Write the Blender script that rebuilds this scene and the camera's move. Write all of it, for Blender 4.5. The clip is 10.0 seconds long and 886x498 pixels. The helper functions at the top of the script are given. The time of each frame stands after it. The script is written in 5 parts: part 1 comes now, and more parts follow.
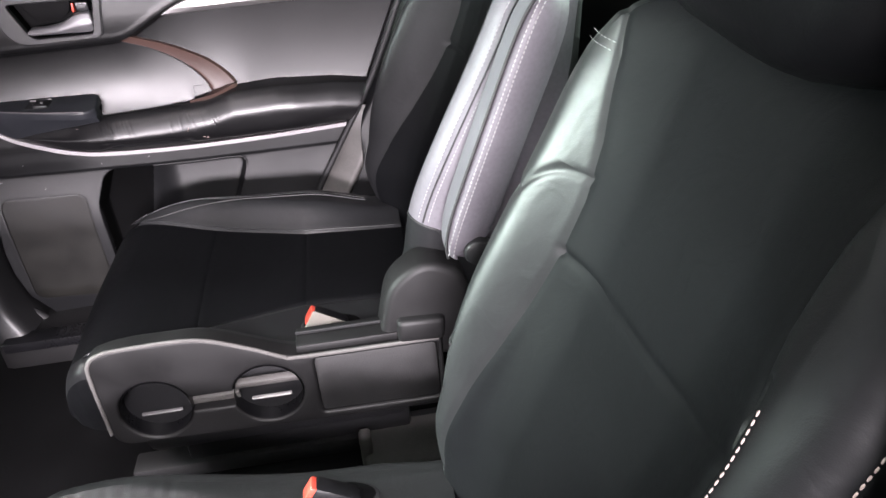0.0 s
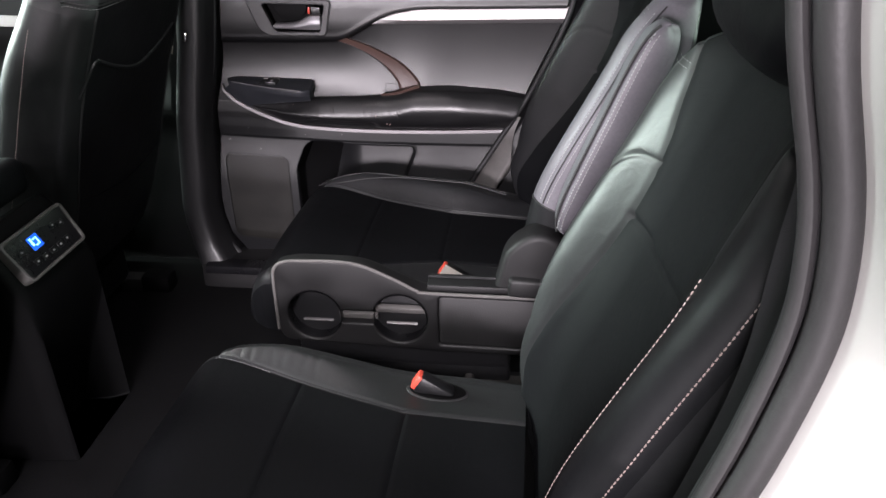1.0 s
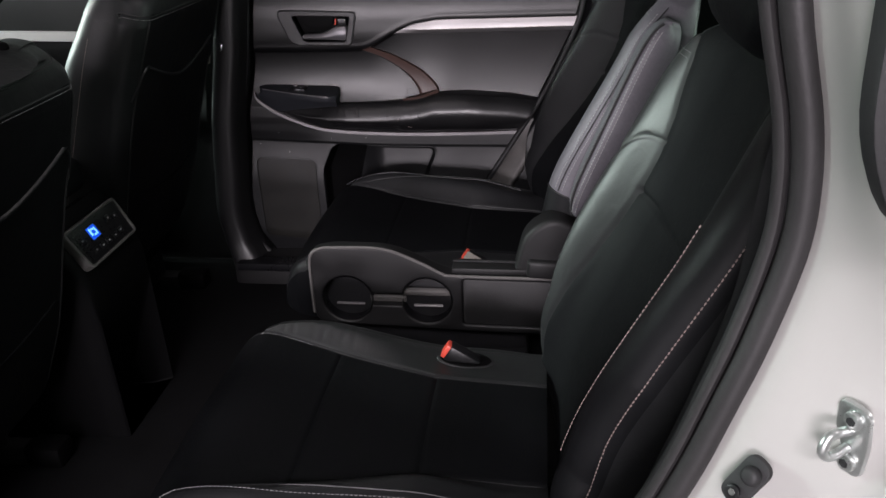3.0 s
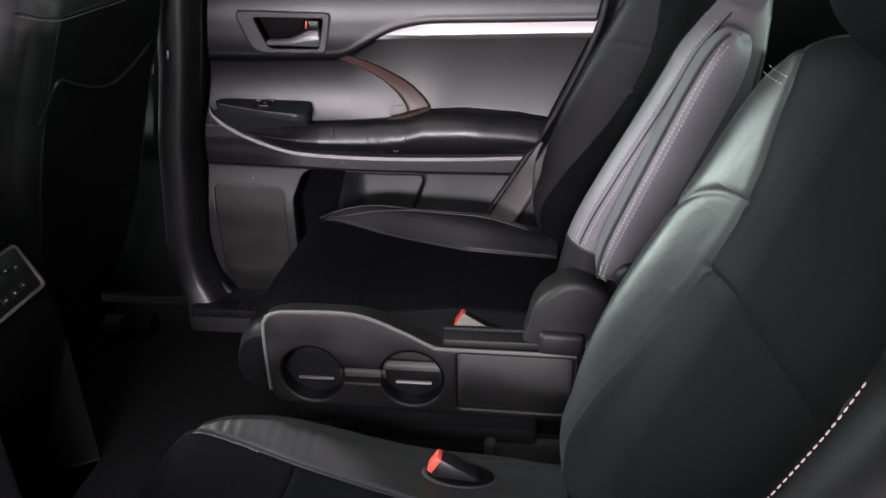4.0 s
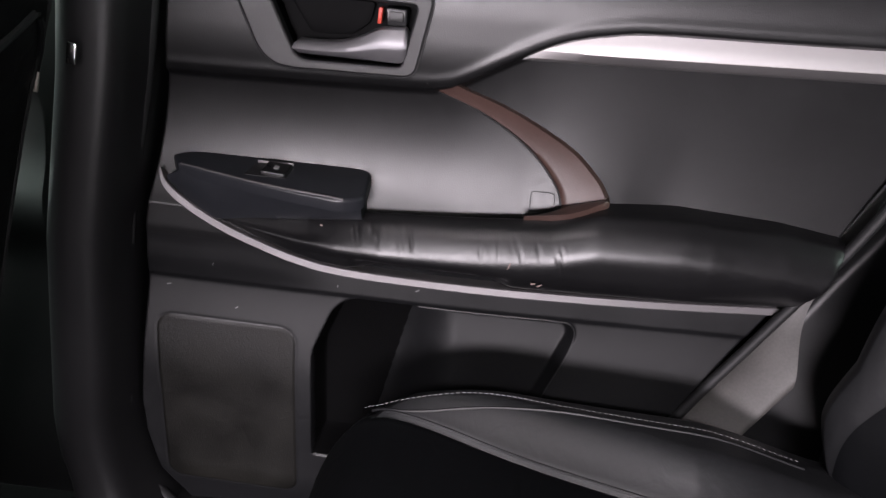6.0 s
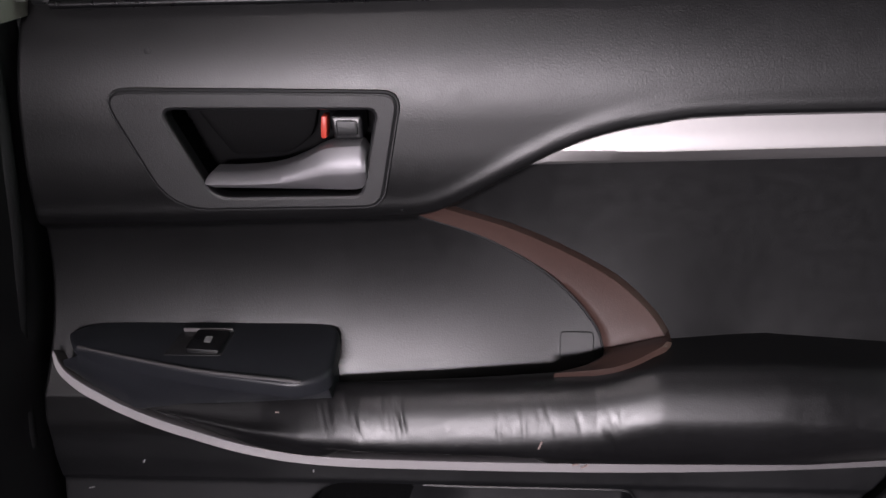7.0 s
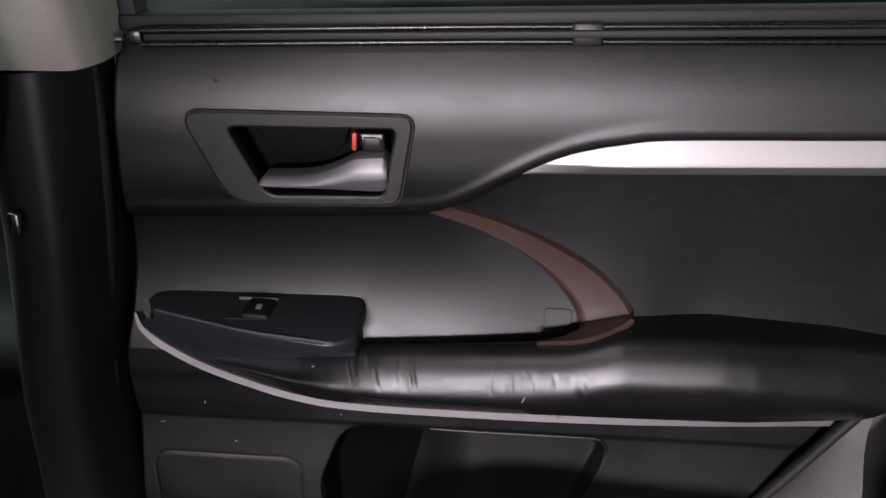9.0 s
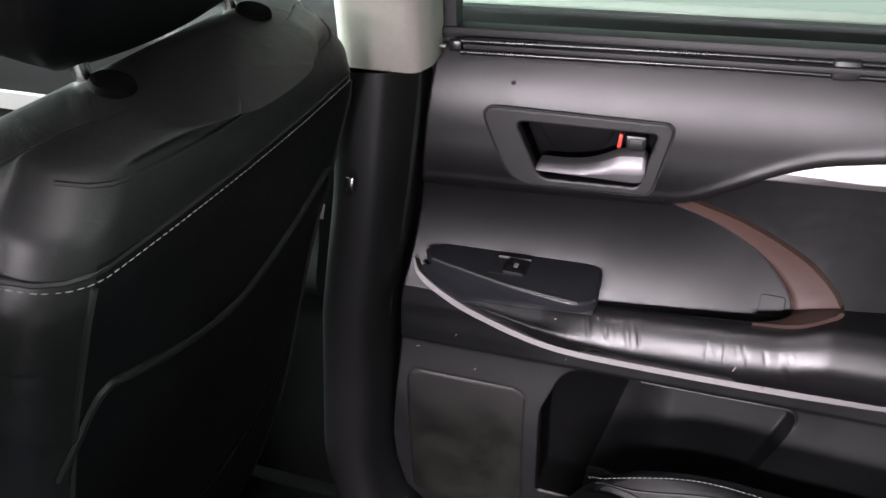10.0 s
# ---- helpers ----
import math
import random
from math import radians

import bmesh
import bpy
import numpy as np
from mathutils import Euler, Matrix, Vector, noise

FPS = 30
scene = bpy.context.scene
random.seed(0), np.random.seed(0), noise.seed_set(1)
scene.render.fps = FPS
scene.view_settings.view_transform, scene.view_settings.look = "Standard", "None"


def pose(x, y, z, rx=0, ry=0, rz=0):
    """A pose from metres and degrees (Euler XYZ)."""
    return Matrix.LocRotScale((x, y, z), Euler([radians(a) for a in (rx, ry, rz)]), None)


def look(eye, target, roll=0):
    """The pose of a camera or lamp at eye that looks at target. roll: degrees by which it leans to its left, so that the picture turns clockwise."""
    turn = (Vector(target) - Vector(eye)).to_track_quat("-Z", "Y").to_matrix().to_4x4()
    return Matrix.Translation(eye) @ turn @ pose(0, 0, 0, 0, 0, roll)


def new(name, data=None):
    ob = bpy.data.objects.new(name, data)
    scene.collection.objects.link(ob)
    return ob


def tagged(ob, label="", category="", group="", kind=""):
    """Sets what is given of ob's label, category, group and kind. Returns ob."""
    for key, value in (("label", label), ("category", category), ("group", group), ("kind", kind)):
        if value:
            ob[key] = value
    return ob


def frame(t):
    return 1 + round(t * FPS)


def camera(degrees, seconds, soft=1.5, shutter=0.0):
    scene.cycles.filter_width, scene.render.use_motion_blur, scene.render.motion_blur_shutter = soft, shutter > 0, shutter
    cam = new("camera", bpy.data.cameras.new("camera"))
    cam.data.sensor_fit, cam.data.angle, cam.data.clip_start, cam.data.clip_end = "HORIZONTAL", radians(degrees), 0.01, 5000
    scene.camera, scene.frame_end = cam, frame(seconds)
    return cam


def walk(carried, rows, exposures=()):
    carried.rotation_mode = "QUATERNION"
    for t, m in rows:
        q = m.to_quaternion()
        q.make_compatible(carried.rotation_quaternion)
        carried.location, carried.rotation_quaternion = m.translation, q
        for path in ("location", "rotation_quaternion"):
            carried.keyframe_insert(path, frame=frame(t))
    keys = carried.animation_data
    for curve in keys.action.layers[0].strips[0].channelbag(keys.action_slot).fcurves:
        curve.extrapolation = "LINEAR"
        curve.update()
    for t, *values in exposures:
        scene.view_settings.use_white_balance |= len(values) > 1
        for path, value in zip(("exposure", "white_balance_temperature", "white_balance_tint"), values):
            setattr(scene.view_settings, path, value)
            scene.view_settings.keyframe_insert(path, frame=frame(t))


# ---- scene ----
cam = camera(59.8, 10.0)
PATH = [
    (0, (0.579, -0.826, 1.077), (0.751, 0.863, 0.02), -4.8),
    (0.5, (0.591, -1.009, 1.109), (0.494, 0.726, 0.118), -1.9),
    (1, (0.627, -1.142, 1.104), (0.41, 0.612, 0.167), -1.2),
    (1.5, (0.624, -1.239, 1.099), (0.373, 0.521, 0.183), -3.4),
    (2, (0.612, -1.317, 1.115), (0.363, 0.45, 0.212), -3.3),
    (3.5, (0.607, -1.212, 1.079), (0.38, 0.566, 0.191), -1.6),
    (4, (0.573, -0.943, 1.044), (0.354, 0.837, 0.159), -1.4),
    (4.5, (0.462, -0.666, 1.006), (0.24, 1.12, 0.132), -1.4),
    (5, (0.369, -0.464, 1.002), (0.202, 1.334, 0.142), -0.5),
    (5.2, (0.325, -0.399, 0.985), (0.186, 1.399, 0.119), 0.2),
    (6.3, (0.201, 0.02, 0.838), (0.096, 1.848, 0.033), 4.6),
    (6.5, (0.211, 0.087, 0.846), (0.07, 1.908, 0.031), 2.2),
    (7, (0.212, 0.182, 0.896), (0.056, 1.995, 0.066), -2.2),
    (7.5, (0.233, 0.19, 0.897), (0.088, 1.99, 0.037), -2.1),
    (8, (0.259, 0.166, 0.921), (0.108, 1.949, 0.028), -2.0),
    (8.5, (0.272, 0.12, 0.962), (0.115, 1.899, 0.063), -2.3),
    (9, (0.245, 0.072, 0.982), (0.015, 1.828, 0.054), -1.9),
    (9.5, (0.211, 0.0, 1.041), (-0.178, 1.701, 0.063), -1.0),
    (10, (0.153, -0.068, 1.094), (-0.41, 1.533, 0.037), -2.0),
]
walk(cam, [(t, look(eye, target, roll)) for t, eye, target, roll in PATH],
     [(0, 2.05), (0.5, 2.0), (1, 1.2), (1.5, 0.7), (2, 0.45), (3.5, 0.05), (4, 0.85), (4.5, 0.8), (5, 0.95), (6.5, 1.05), (7.5, 0.6), (9, 0.7), (9.5, 0.85), (10, 1.5)])

# ---- world, lamps ----
world = bpy.data.worlds.new("world")
scene.world = world
world.use_nodes = True
world.node_tree.nodes["Background"].inputs[0].default_value = (0.82, 0.9, 0.86, 1)
world.node_tree.nodes["Background"].inputs[1].default_value = 0.03


def area(name, eye, target, sx, sy, watts, color):
    d = bpy.data.lights.new(name, "AREA")
    d.shape, d.size, d.size_y, d.energy, d.color = "RECTANGLE", sx, sy, watts, color
    ob = new(name, d)
    ob.matrix_world = look(eye, target)
    return ob


# unseen lamps added for fill: near side, near ceiling, rear, front, two in roof
area("gate_light", (-0.42, -7.6, 1.40), (0.2, 0.7, 0.7), 2.8, 1.0, 450, (1.0, 0.905, 0.98))
area("hall_lamp", (0.5, -5.0, 3.9), (0.5, 0.0, 0.6), 2.4, 0.5, 200, (1.0, 0.92, 0.98))
area("hall_lamp_rear", (5.5, 0.3, 1.78), (-0.3, 0.3, 0.9), 2.0, 0.5, 75, (0.78, 1.0, 0.88))
area("front_light", (-3.3, 0.35, 1.75), (0.6, 0.0, 0.65), 1.3, 0.8, 235, (0.84, 1.0, 0.94))
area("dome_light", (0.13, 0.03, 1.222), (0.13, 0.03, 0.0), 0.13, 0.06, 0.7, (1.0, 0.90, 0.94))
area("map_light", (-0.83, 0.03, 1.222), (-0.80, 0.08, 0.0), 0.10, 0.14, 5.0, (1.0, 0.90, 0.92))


# ---- materials ----
def material(name, color, rough=0.5, metal=0.0, grain=0.0, grain_scale=900.0, vary=0.25, vary_scale=9.0, wear=0.0, coat=0.0,
             wrinkle=0.0, cells=False, spec=0.5):
    """A surface with a fine relief (grain), larger wrinkles, colour variation at two scales and worn, duller patches."""
    m = bpy.data.materials.new(name)
    m.use_nodes = True
    nt = m.node_tree
    n, l = nt.nodes, nt.links
    b = n["Principled BSDF"]
    b.inputs["Metallic"].default_value = metal
    b.inputs["Coat Weight"].default_value = coat
    b.inputs["Coat Roughness"].default_value = 0.08
    b.inputs["Specular IOR Level"].default_value = spec
    tc = n.new("ShaderNodeTexCoord")
    big = n.new("ShaderNodeTexNoise")
    big.inputs["Scale"].default_value, big.inputs["Detail"].default_value = vary_scale, 5
    l.new(tc.outputs["Object"], big.inputs["Vector"])
    small = n.new("ShaderNodeTexNoise")
    small.inputs["Scale"].default_value, small.inputs["Detail"].default_value = vary_scale * 22, 3
    l.new(tc.outputs["Object"], small.inputs["Vector"])
    both = n.new("ShaderNodeMix")
    both.data_type = "FLOAT"
    both.inputs[0].default_value = 0.4
    l.new(big.outputs["Fac"], both.inputs[2])
    l.new(small.outputs["Fac"], both.inputs[3])
    ramp = n.new("ShaderNodeValToRGB")
    ramp.color_ramp.elements[0].position, ramp.color_ramp.elements[1].position = 0.3, 0.7
    lo, hi = 1 - vary, 1 + vary
    ramp.color_ramp.elements[0].color = (*[min(1, c * lo) for c in color], 1)
    ramp.color_ramp.elements[1].color = (*[min(1, c * hi) for c in color], 1)
    l.new(both.outputs[0], ramp.inputs["Fac"])
    l.new(ramp.outputs["Color"], b.inputs["Base Color"])
    rr = n.new("ShaderNodeMapRange")
    rr.inputs["From Min"].default_value, rr.inputs["From Max"].default_value = 0.3, 0.7
    rr.inputs["To Min"].default_value, rr.inputs["To Max"].default_value = rough - 0.025 - wear, rough + 0.025 + wear
    l.new(both.outputs[0], rr.inputs["Value"])
    l.new(rr.outputs["Result"], b.inputs["Roughness"])
    last = None
    if grain:
        if cells:
            g = n.new("ShaderNodeTexVoronoi")
            g.inputs["Scale"].default_value = grain_scale
            out = g.outputs["Distance"]
        else:
            g = n.new("ShaderNodeTexNoise")
            g.inputs["Scale"].default_value, g.inputs["Detail"].default_value = grain_scale, 2
            out = g.outputs["Fac"]
        l.new(tc.outputs["Object"], g.inputs["Vector"])
        bump = n.new("ShaderNodeBump")
        bump.inputs["Strength"].default_value, bump.inputs["Distance"].default_value = grain, 0.0006
        l.new(out, bump.inputs["Height"])
        last = bump
    if wrinkle:
        w = n.new("ShaderNodeTexNoise")
        w.inputs["Scale"].default_value, w.inputs["Detail"].default_value, w.inputs["Distortion"].default_value = 26, 4, 1.2
        l.new(tc.outputs["Object"], w.inputs["Vector"])
        wb = n.new("ShaderNodeBump")
        wb.inputs["Strength"].default_value, wb.inputs["Distance"].default_value = wrinkle, 0.006
        l.new(w.outputs["Fac"], wb.inputs["Height"])
        if last:
            l.new(last.outputs["Normal"], wb.inputs["Normal"])
        last = wb
    if last:
        l.new(last.outputs["Normal"], b.inputs["Normal"])
    return m


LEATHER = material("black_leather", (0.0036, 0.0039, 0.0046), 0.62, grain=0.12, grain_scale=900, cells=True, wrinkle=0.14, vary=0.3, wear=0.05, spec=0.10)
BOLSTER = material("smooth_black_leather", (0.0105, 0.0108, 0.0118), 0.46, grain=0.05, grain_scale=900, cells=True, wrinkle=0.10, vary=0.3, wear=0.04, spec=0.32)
# shaded copy of the leather, for the near outer bolster and front seat backs
SHADED_LEATHER = material("shaded_black_leather", (0.0050, 0.0053, 0.0060), 0.50, grain=0.10, grain_scale=900, cells=True, wrinkle=0.14, vary=0.3, wear=0.05, spec=0.20)
# lit copy of the leather, for bolsters and shoulders that catch the light
LIT_LEATHER = material("lit_black_leather", (0.0105, 0.0112, 0.0118), 0.46, grain=0.10, grain_scale=900, cells=True, wrinkle=0.15, vary=0.3, wear=0.06, spec=0.44)
# grey leather of the far chair's inner side, lifted in tone to look lit
SIDE = material("lit_grey_leather", (0.115, 0.108, 0.122), 0.52, grain=0.12, grain_scale=900, cells=True, wrinkle=0.12, vary=0.2, wear=0.04)
PLASTIC = material("black_plastic", (0.011, 0.011, 0.012), 0.40, grain=0.3, grain_scale=1100, vary=0.25, wear=0.05)
SOFT = material("soft_door_vinyl", (0.0062, 0.0062, 0.0067), 0.385, grain=0.13, grain_scale=800, cells=True, vary=0.25, vary_scale=5, wear=0.03)
# copy of the door vinyl, lighter and glossier so the armrest looks lit
ARM_LIT = material("lit_armrest_vinyl", (0.0070, 0.0069, 0.0076), 0.35, grain=0.10, grain_scale=800, cells=True, wrinkle=0.05, vary=0.3, vary_scale=9, wear=0.06, spec=0.62)
PILLAR = material("pillar_plastic", (0.0105, 0.0105, 0.0112), 0.36, grain=0.06, grain_scale=1100, vary=0.15, wear=0.0)
TRAY = material("tray_plastic", (0.0076, 0.0074, 0.0078), 0.52, grain=0.25, grain_scale=1000, vary=0.35, vary_scale=12, wear=0.06, spec=0.32)
MAT = material("speckled_rubber_mat", (0.010, 0.0098, 0.0102), 0.6, grain=0.8, grain_scale=520, vary=0.6, vary_scale=30, wear=0.06)
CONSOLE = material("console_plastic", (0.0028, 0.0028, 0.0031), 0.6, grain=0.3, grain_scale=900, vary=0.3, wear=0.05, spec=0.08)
# near black that stands in for shade in recesses; also on post sleeves
SHADE_BLACK = material("shade_black", (0.0022, 0.0022, 0.0024), 0.95, grain=0.8, grain_scale=600, vary=0.3, spec=0.06)
LOWER = material("hard_door_plastic", (0.0064, 0.0066, 0.0074), 0.43, grain=0.2, grain_scale=1300, vary=0.3, wear=0.08, spec=0.38)
GLOSS = material("satin_black", (0.006, 0.006, 0.007), 0.30, grain=0.03, grain_scale=1500, vary=0.2, wear=0.04)
SATIN = material("satin_switch_plastic", (0.021, 0.0225, 0.027), 0.36, grain=0.12, grain_scale=1400, vary=0.2, wear=0.05)
LEVER = material("silver_lever_paint", (0.20, 0.195, 0.205), 0.42, metal=0.45, grain=0.04, vary=0.05, wear=0.03)
GREY = material("scuffed_grey_plastic", (0.085, 0.081, 0.078), 0.55, grain=0.4, grain_scale=900, vary=0.3, vary_scale=16, wear=0.06)
BROWN = material("brown_trim", (0.066, 0.038, 0.032), 0.40, grain=0.3, grain_scale=900, vary=0.15)
SILVER = material("silver_paint", (0.41, 0.395, 0.395), 0.50, metal=0.85, grain=0.05, vary=0.05, wear=0.03)
STRIP = material("dull_silver_paint", (0.155, 0.148, 0.151), 0.50, metal=0.6, grain=0.05, vary=0.08, wear=0.04)
CHROME = material("bare_metal", (0.6, 0.6, 0.6), 0.22, metal=1.0, vary=0.1, wear=0.05)
ZINC = material("zinc_plating", (0.55, 0.57, 0.56), 0.33, metal=0.9, vary=0.15, vary_scale=40, wear=0.06)
PAINT = material("white_car_paint", (0.385, 0.38, 0.365), 0.30, coat=0.7, vary=0.012, vary_scale=3)
CARPET = material("black_carpet", (0.0042, 0.0042, 0.0046), 0.95, grain=1.0, grain_scale=420, vary=0.4, vary_scale=14, spec=0.1)
RUBBER = material("black_rubber", (0.012, 0.012, 0.013), 0.6, grain=0.3, grain_scale=400, vary=0.3)
SEAL = material("ribbed_seal_rubber", (0.021, 0.0196, 0.0205), 0.5, grain=0.4, grain_scale=300, vary=0.2)
BEIGE = material("grey_beige_trim", (0.30, 0.275, 0.25), 0.75, grain=0.5, grain_scale=600, vary=0.08, spec=0.2)
THREAD = material("pale_thread", (0.27, 0.205, 0.19), 0.7, vary=0.15, vary_scale=60)
DARKTHREAD = material("grey_thread", (0.27, 0.265, 0.27), 0.7, vary=0.2, vary_scale=60)
RED = material("red_button", (0.62, 0.07, 0.045), 0.35, vary=0.06)
WEBBING = material("belt_webbing", (0.012, 0.012, 0.013), 0.8, grain=0.9, grain_scale=1200, vary=0.2, spec=0.2)
DUSTY = material("dusty_speaker_plastic", (0.0056, 0.0053, 0.0044), 0.50, grain=0.6, grain_scale=600, vary=0.85, vary_scale=17, wear=0.10, spec=0.3)
# the far wall glows itself, in place of light falling on it
GLOW = bpy.data.materials.new("glowing_backdrop")
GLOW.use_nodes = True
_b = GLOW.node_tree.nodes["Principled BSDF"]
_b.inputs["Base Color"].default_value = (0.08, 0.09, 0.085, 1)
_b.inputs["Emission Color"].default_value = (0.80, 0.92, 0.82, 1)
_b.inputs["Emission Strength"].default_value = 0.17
WALL = material("white_wall", (0.32, 0.34, 0.32), 0.85, grain=0.2, grain_scale=60, vary=0.03, vary_scale=2)
CONCRETE = material("concrete", (0.16, 0.16, 0.155), 0.7, grain=0.5, grain_scale=90, vary=0.15, vary_scale=3, wear=0.05)
HEADLINER = material("headliner", (0.22, 0.21, 0.20), 0.9, grain=0.5, grain_scale=700, vary=0.06, spec=0.1)

# the pane's reflection of the pale hall is put into its colour
PANE_REFLECTION = material("painted_pane_reflection", (0.20, 0.198, 0.19), 0.18, vary=0.05, vary_scale=3)

GLASS = bpy.data.materials.new("tinted_glass")
GLASS.use_nodes = True
_b = GLASS.node_tree.nodes["Principled BSDF"]
_b.inputs["Base Color"].default_value = (0.86, 0.95, 0.90, 1)
_b.inputs["Roughness"].default_value = 0.0
_b.inputs["Transmission Weight"].default_value = 1.0
_b.inputs["IOR"].default_value = 1.02

SCREEN = bpy.data.materials.new("lit_display")
SCREEN.use_nodes = True
_b = SCREEN.node_tree.nodes["Principled BSDF"]
_b.inputs["Base Color"].default_value = (0.0, 0.02, 0.1, 1)
_b.inputs["Emission Color"].default_value = (0.01, 0.10, 0.9, 1)
_b.inputs["Emission Strength"].default_value = 0.8
# glow for the lenses of the two added roof lamps
LAMP = bpy.data.materials.new("added_lamp_glow")
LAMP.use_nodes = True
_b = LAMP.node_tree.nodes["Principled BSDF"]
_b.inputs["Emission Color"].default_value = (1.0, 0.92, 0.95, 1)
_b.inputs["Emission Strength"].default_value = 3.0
DIGIT = bpy.data.materials.new("lit_digits")
DIGIT.use_nodes = True
_b = DIGIT.node_tree.nodes["Principled BSDF"]
_b.inputs["Emission Color"].default_value = (0.12, 0.45, 1.0, 1)
_b.inputs["Emission Strength"].default_value = 1.6


# ---- mesh helpers ----
def thing(name, place, label="", category="", group="", kind=""):
    ob = new(name)
    ob.empty_display_size = 0.05
    ob.matrix_world = pose(*place)
    return tagged(ob, label, category, group, kind)


def link(name, verts, faces, mat, parent=None, label="", smooth=40.0, flip=False):
    """One mesh object from world-space vertices and faces, under parent if given."""
    me = bpy.data.meshes.new(name)
    me.from_pydata([tuple(map(float, v)) for v in verts], [], [tuple(map(int, f)) for f in faces])
    if flip:
        me.flip_normals()
    me.materials.append(mat)
    me.polygons.foreach_set("use_smooth", [True] * len(me.polygons))
    if smooth < 180:
        me.set_sharp_from_angle(angle=radians(smooth))
    ob = new(name, me)
    if parent:
        ob.parent = parent
        top = parent
        base = Matrix(parent.matrix_basis)
        while top.parent:
            base = top.parent.matrix_basis @ top.matrix_parent_inverse @ base
            top = top.parent
        ob.matrix_parent_inverse = base.inverted()
    if label:
        ob["label"] = label
    return ob


def part(name, bm, mat, parent=None, label="", smooth=40.0):
    bmesh.ops.recalc_face_normals(bm, faces=bm.faces)
    bm.verts.index_update()
    v = [x.co.copy() for x in bm.verts]
    f = [[x.index for x in p.verts] for p in bm.faces]
    bm.free()
    return link(name, v, f, mat, parent, label, smooth)


def bevelled(bm, r, seg=2):
    if r:
        bmesh.ops.bevel(bm, geom=[e for e in bm.edges if e.calc_face_angle(0) > 0.5], offset=r, segments=seg, affect="EDGES", profile=0.5)
    return bm


def box_bm(size, m, r=0.003, seg=2):
    bm = bmesh.new()
    bmesh.ops.create_cube(bm, size=1.0, matrix=Matrix.Diagonal((*size, 1)))
    bevelled(bm, r, seg)
    bmesh.ops.transform(bm, matrix=m, verts=bm.verts)
    return bm


def box(name, lo, hi, mat, parent=None, r=0.004, label="", seg=2):
    lo, hi = Vector(lo), Vector(hi)
    return part(name, box_bm(hi - lo, Matrix.Translation((lo + hi) / 2), r, seg), mat, parent, label)


def cyl_bm(r, h, m, seg=24, bevel=0.001, r2=None):
    bm = bmesh.new()
    bmesh.ops.create_cone(bm, cap_ends=True, segments=seg, radius1=r, radius2=r if r2 is None else r2, depth=h)
    bevelled(bm, bevel, 2)
    bmesh.ops.transform(bm, matrix=m, verts=bm.verts)
    return bm


def rounded(pts, r, n=5):
    """A closed outline with its corners rounded to radius r (one for all, or one for each corner)."""
    out, k = [], len(pts)
    rs = r if isinstance(r, (list, tuple)) else [r] * k
    for i in range(k):
        p, a, b = Vector(pts[i]), Vector(pts[i - 1]), Vector(pts[(i + 1) % k])
        da, db = (a - p), (b - p)
        t = min(rs[i], da.length * 0.45, db.length * 0.45)
        s, e = p + da.normalized() * t, p + db.normalized() * t
        for j in range(n + 1):
            u = j / n
            out.append((s * (1 - u) ** 2 + p * 2 * u * (1 - u) + e * u * u).to_tuple())
    return out


def smooth_line(pts, n=8):
    """A smooth line through a few points."""
    p = [Vector(q) for q in pts]
    p = [p[0] * 2 - p[1], *p, p[-1] * 2 - p[-2]]
    out = []
    for i in range(1, len(p) - 2):
        for j in range(n):
            t = j / n
            a, b, c, d = p[i - 1:i + 3]
            out.append(0.5 * (2 * b + (c - a) * t + (2 * a - 5 * b + 4 * c - d) * t * t + (3 * b - a - 3 * c + d) * t ** 3))
    out.append(p[-2])
    return out


def plate_bm(outline, m, thick, r=0.002, holes=(), seg=2):
    """A plate with an outline in its own x, z plane, its face at y = 0 and its back at y = thick, with holes through it."""
    bm = bmesh.new()
    loops = []
    for o in (outline, *holes):
        vs = [bm.verts.new((x, 0, z)) for x, z in o]
        loops += [bm.edges.new((vs[i - 1], vs[i])) for i in range(len(vs))]
    bmesh.ops.triangle_fill(bm, use_beauty=True, use_dissolve=False, edges=loops)
    ext = bmesh.ops.extrude_face_region(bm, geom=bm.faces[:])
    bmesh.ops.translate(bm, verts=[v for v in ext["geom"] if isinstance(v, bmesh.types.BMVert)], vec=(0, thick, 0))
    bmesh.ops.recalc_face_normals(bm, faces=bm.faces)
    if r:
        es = [e for e in bm.edges if len(e.link_faces) == 2 and e.calc_face_angle(0) > 1.2 and all(abs(v.co.y) < 1e-6 for v in e.verts)]
        bmesh.ops.bevel(bm, geom=es, offset=r, segments=seg, affect="EDGES", profile=0.5)
    bmesh.ops.transform(bm, matrix=m, verts=bm.verts)
    return bm


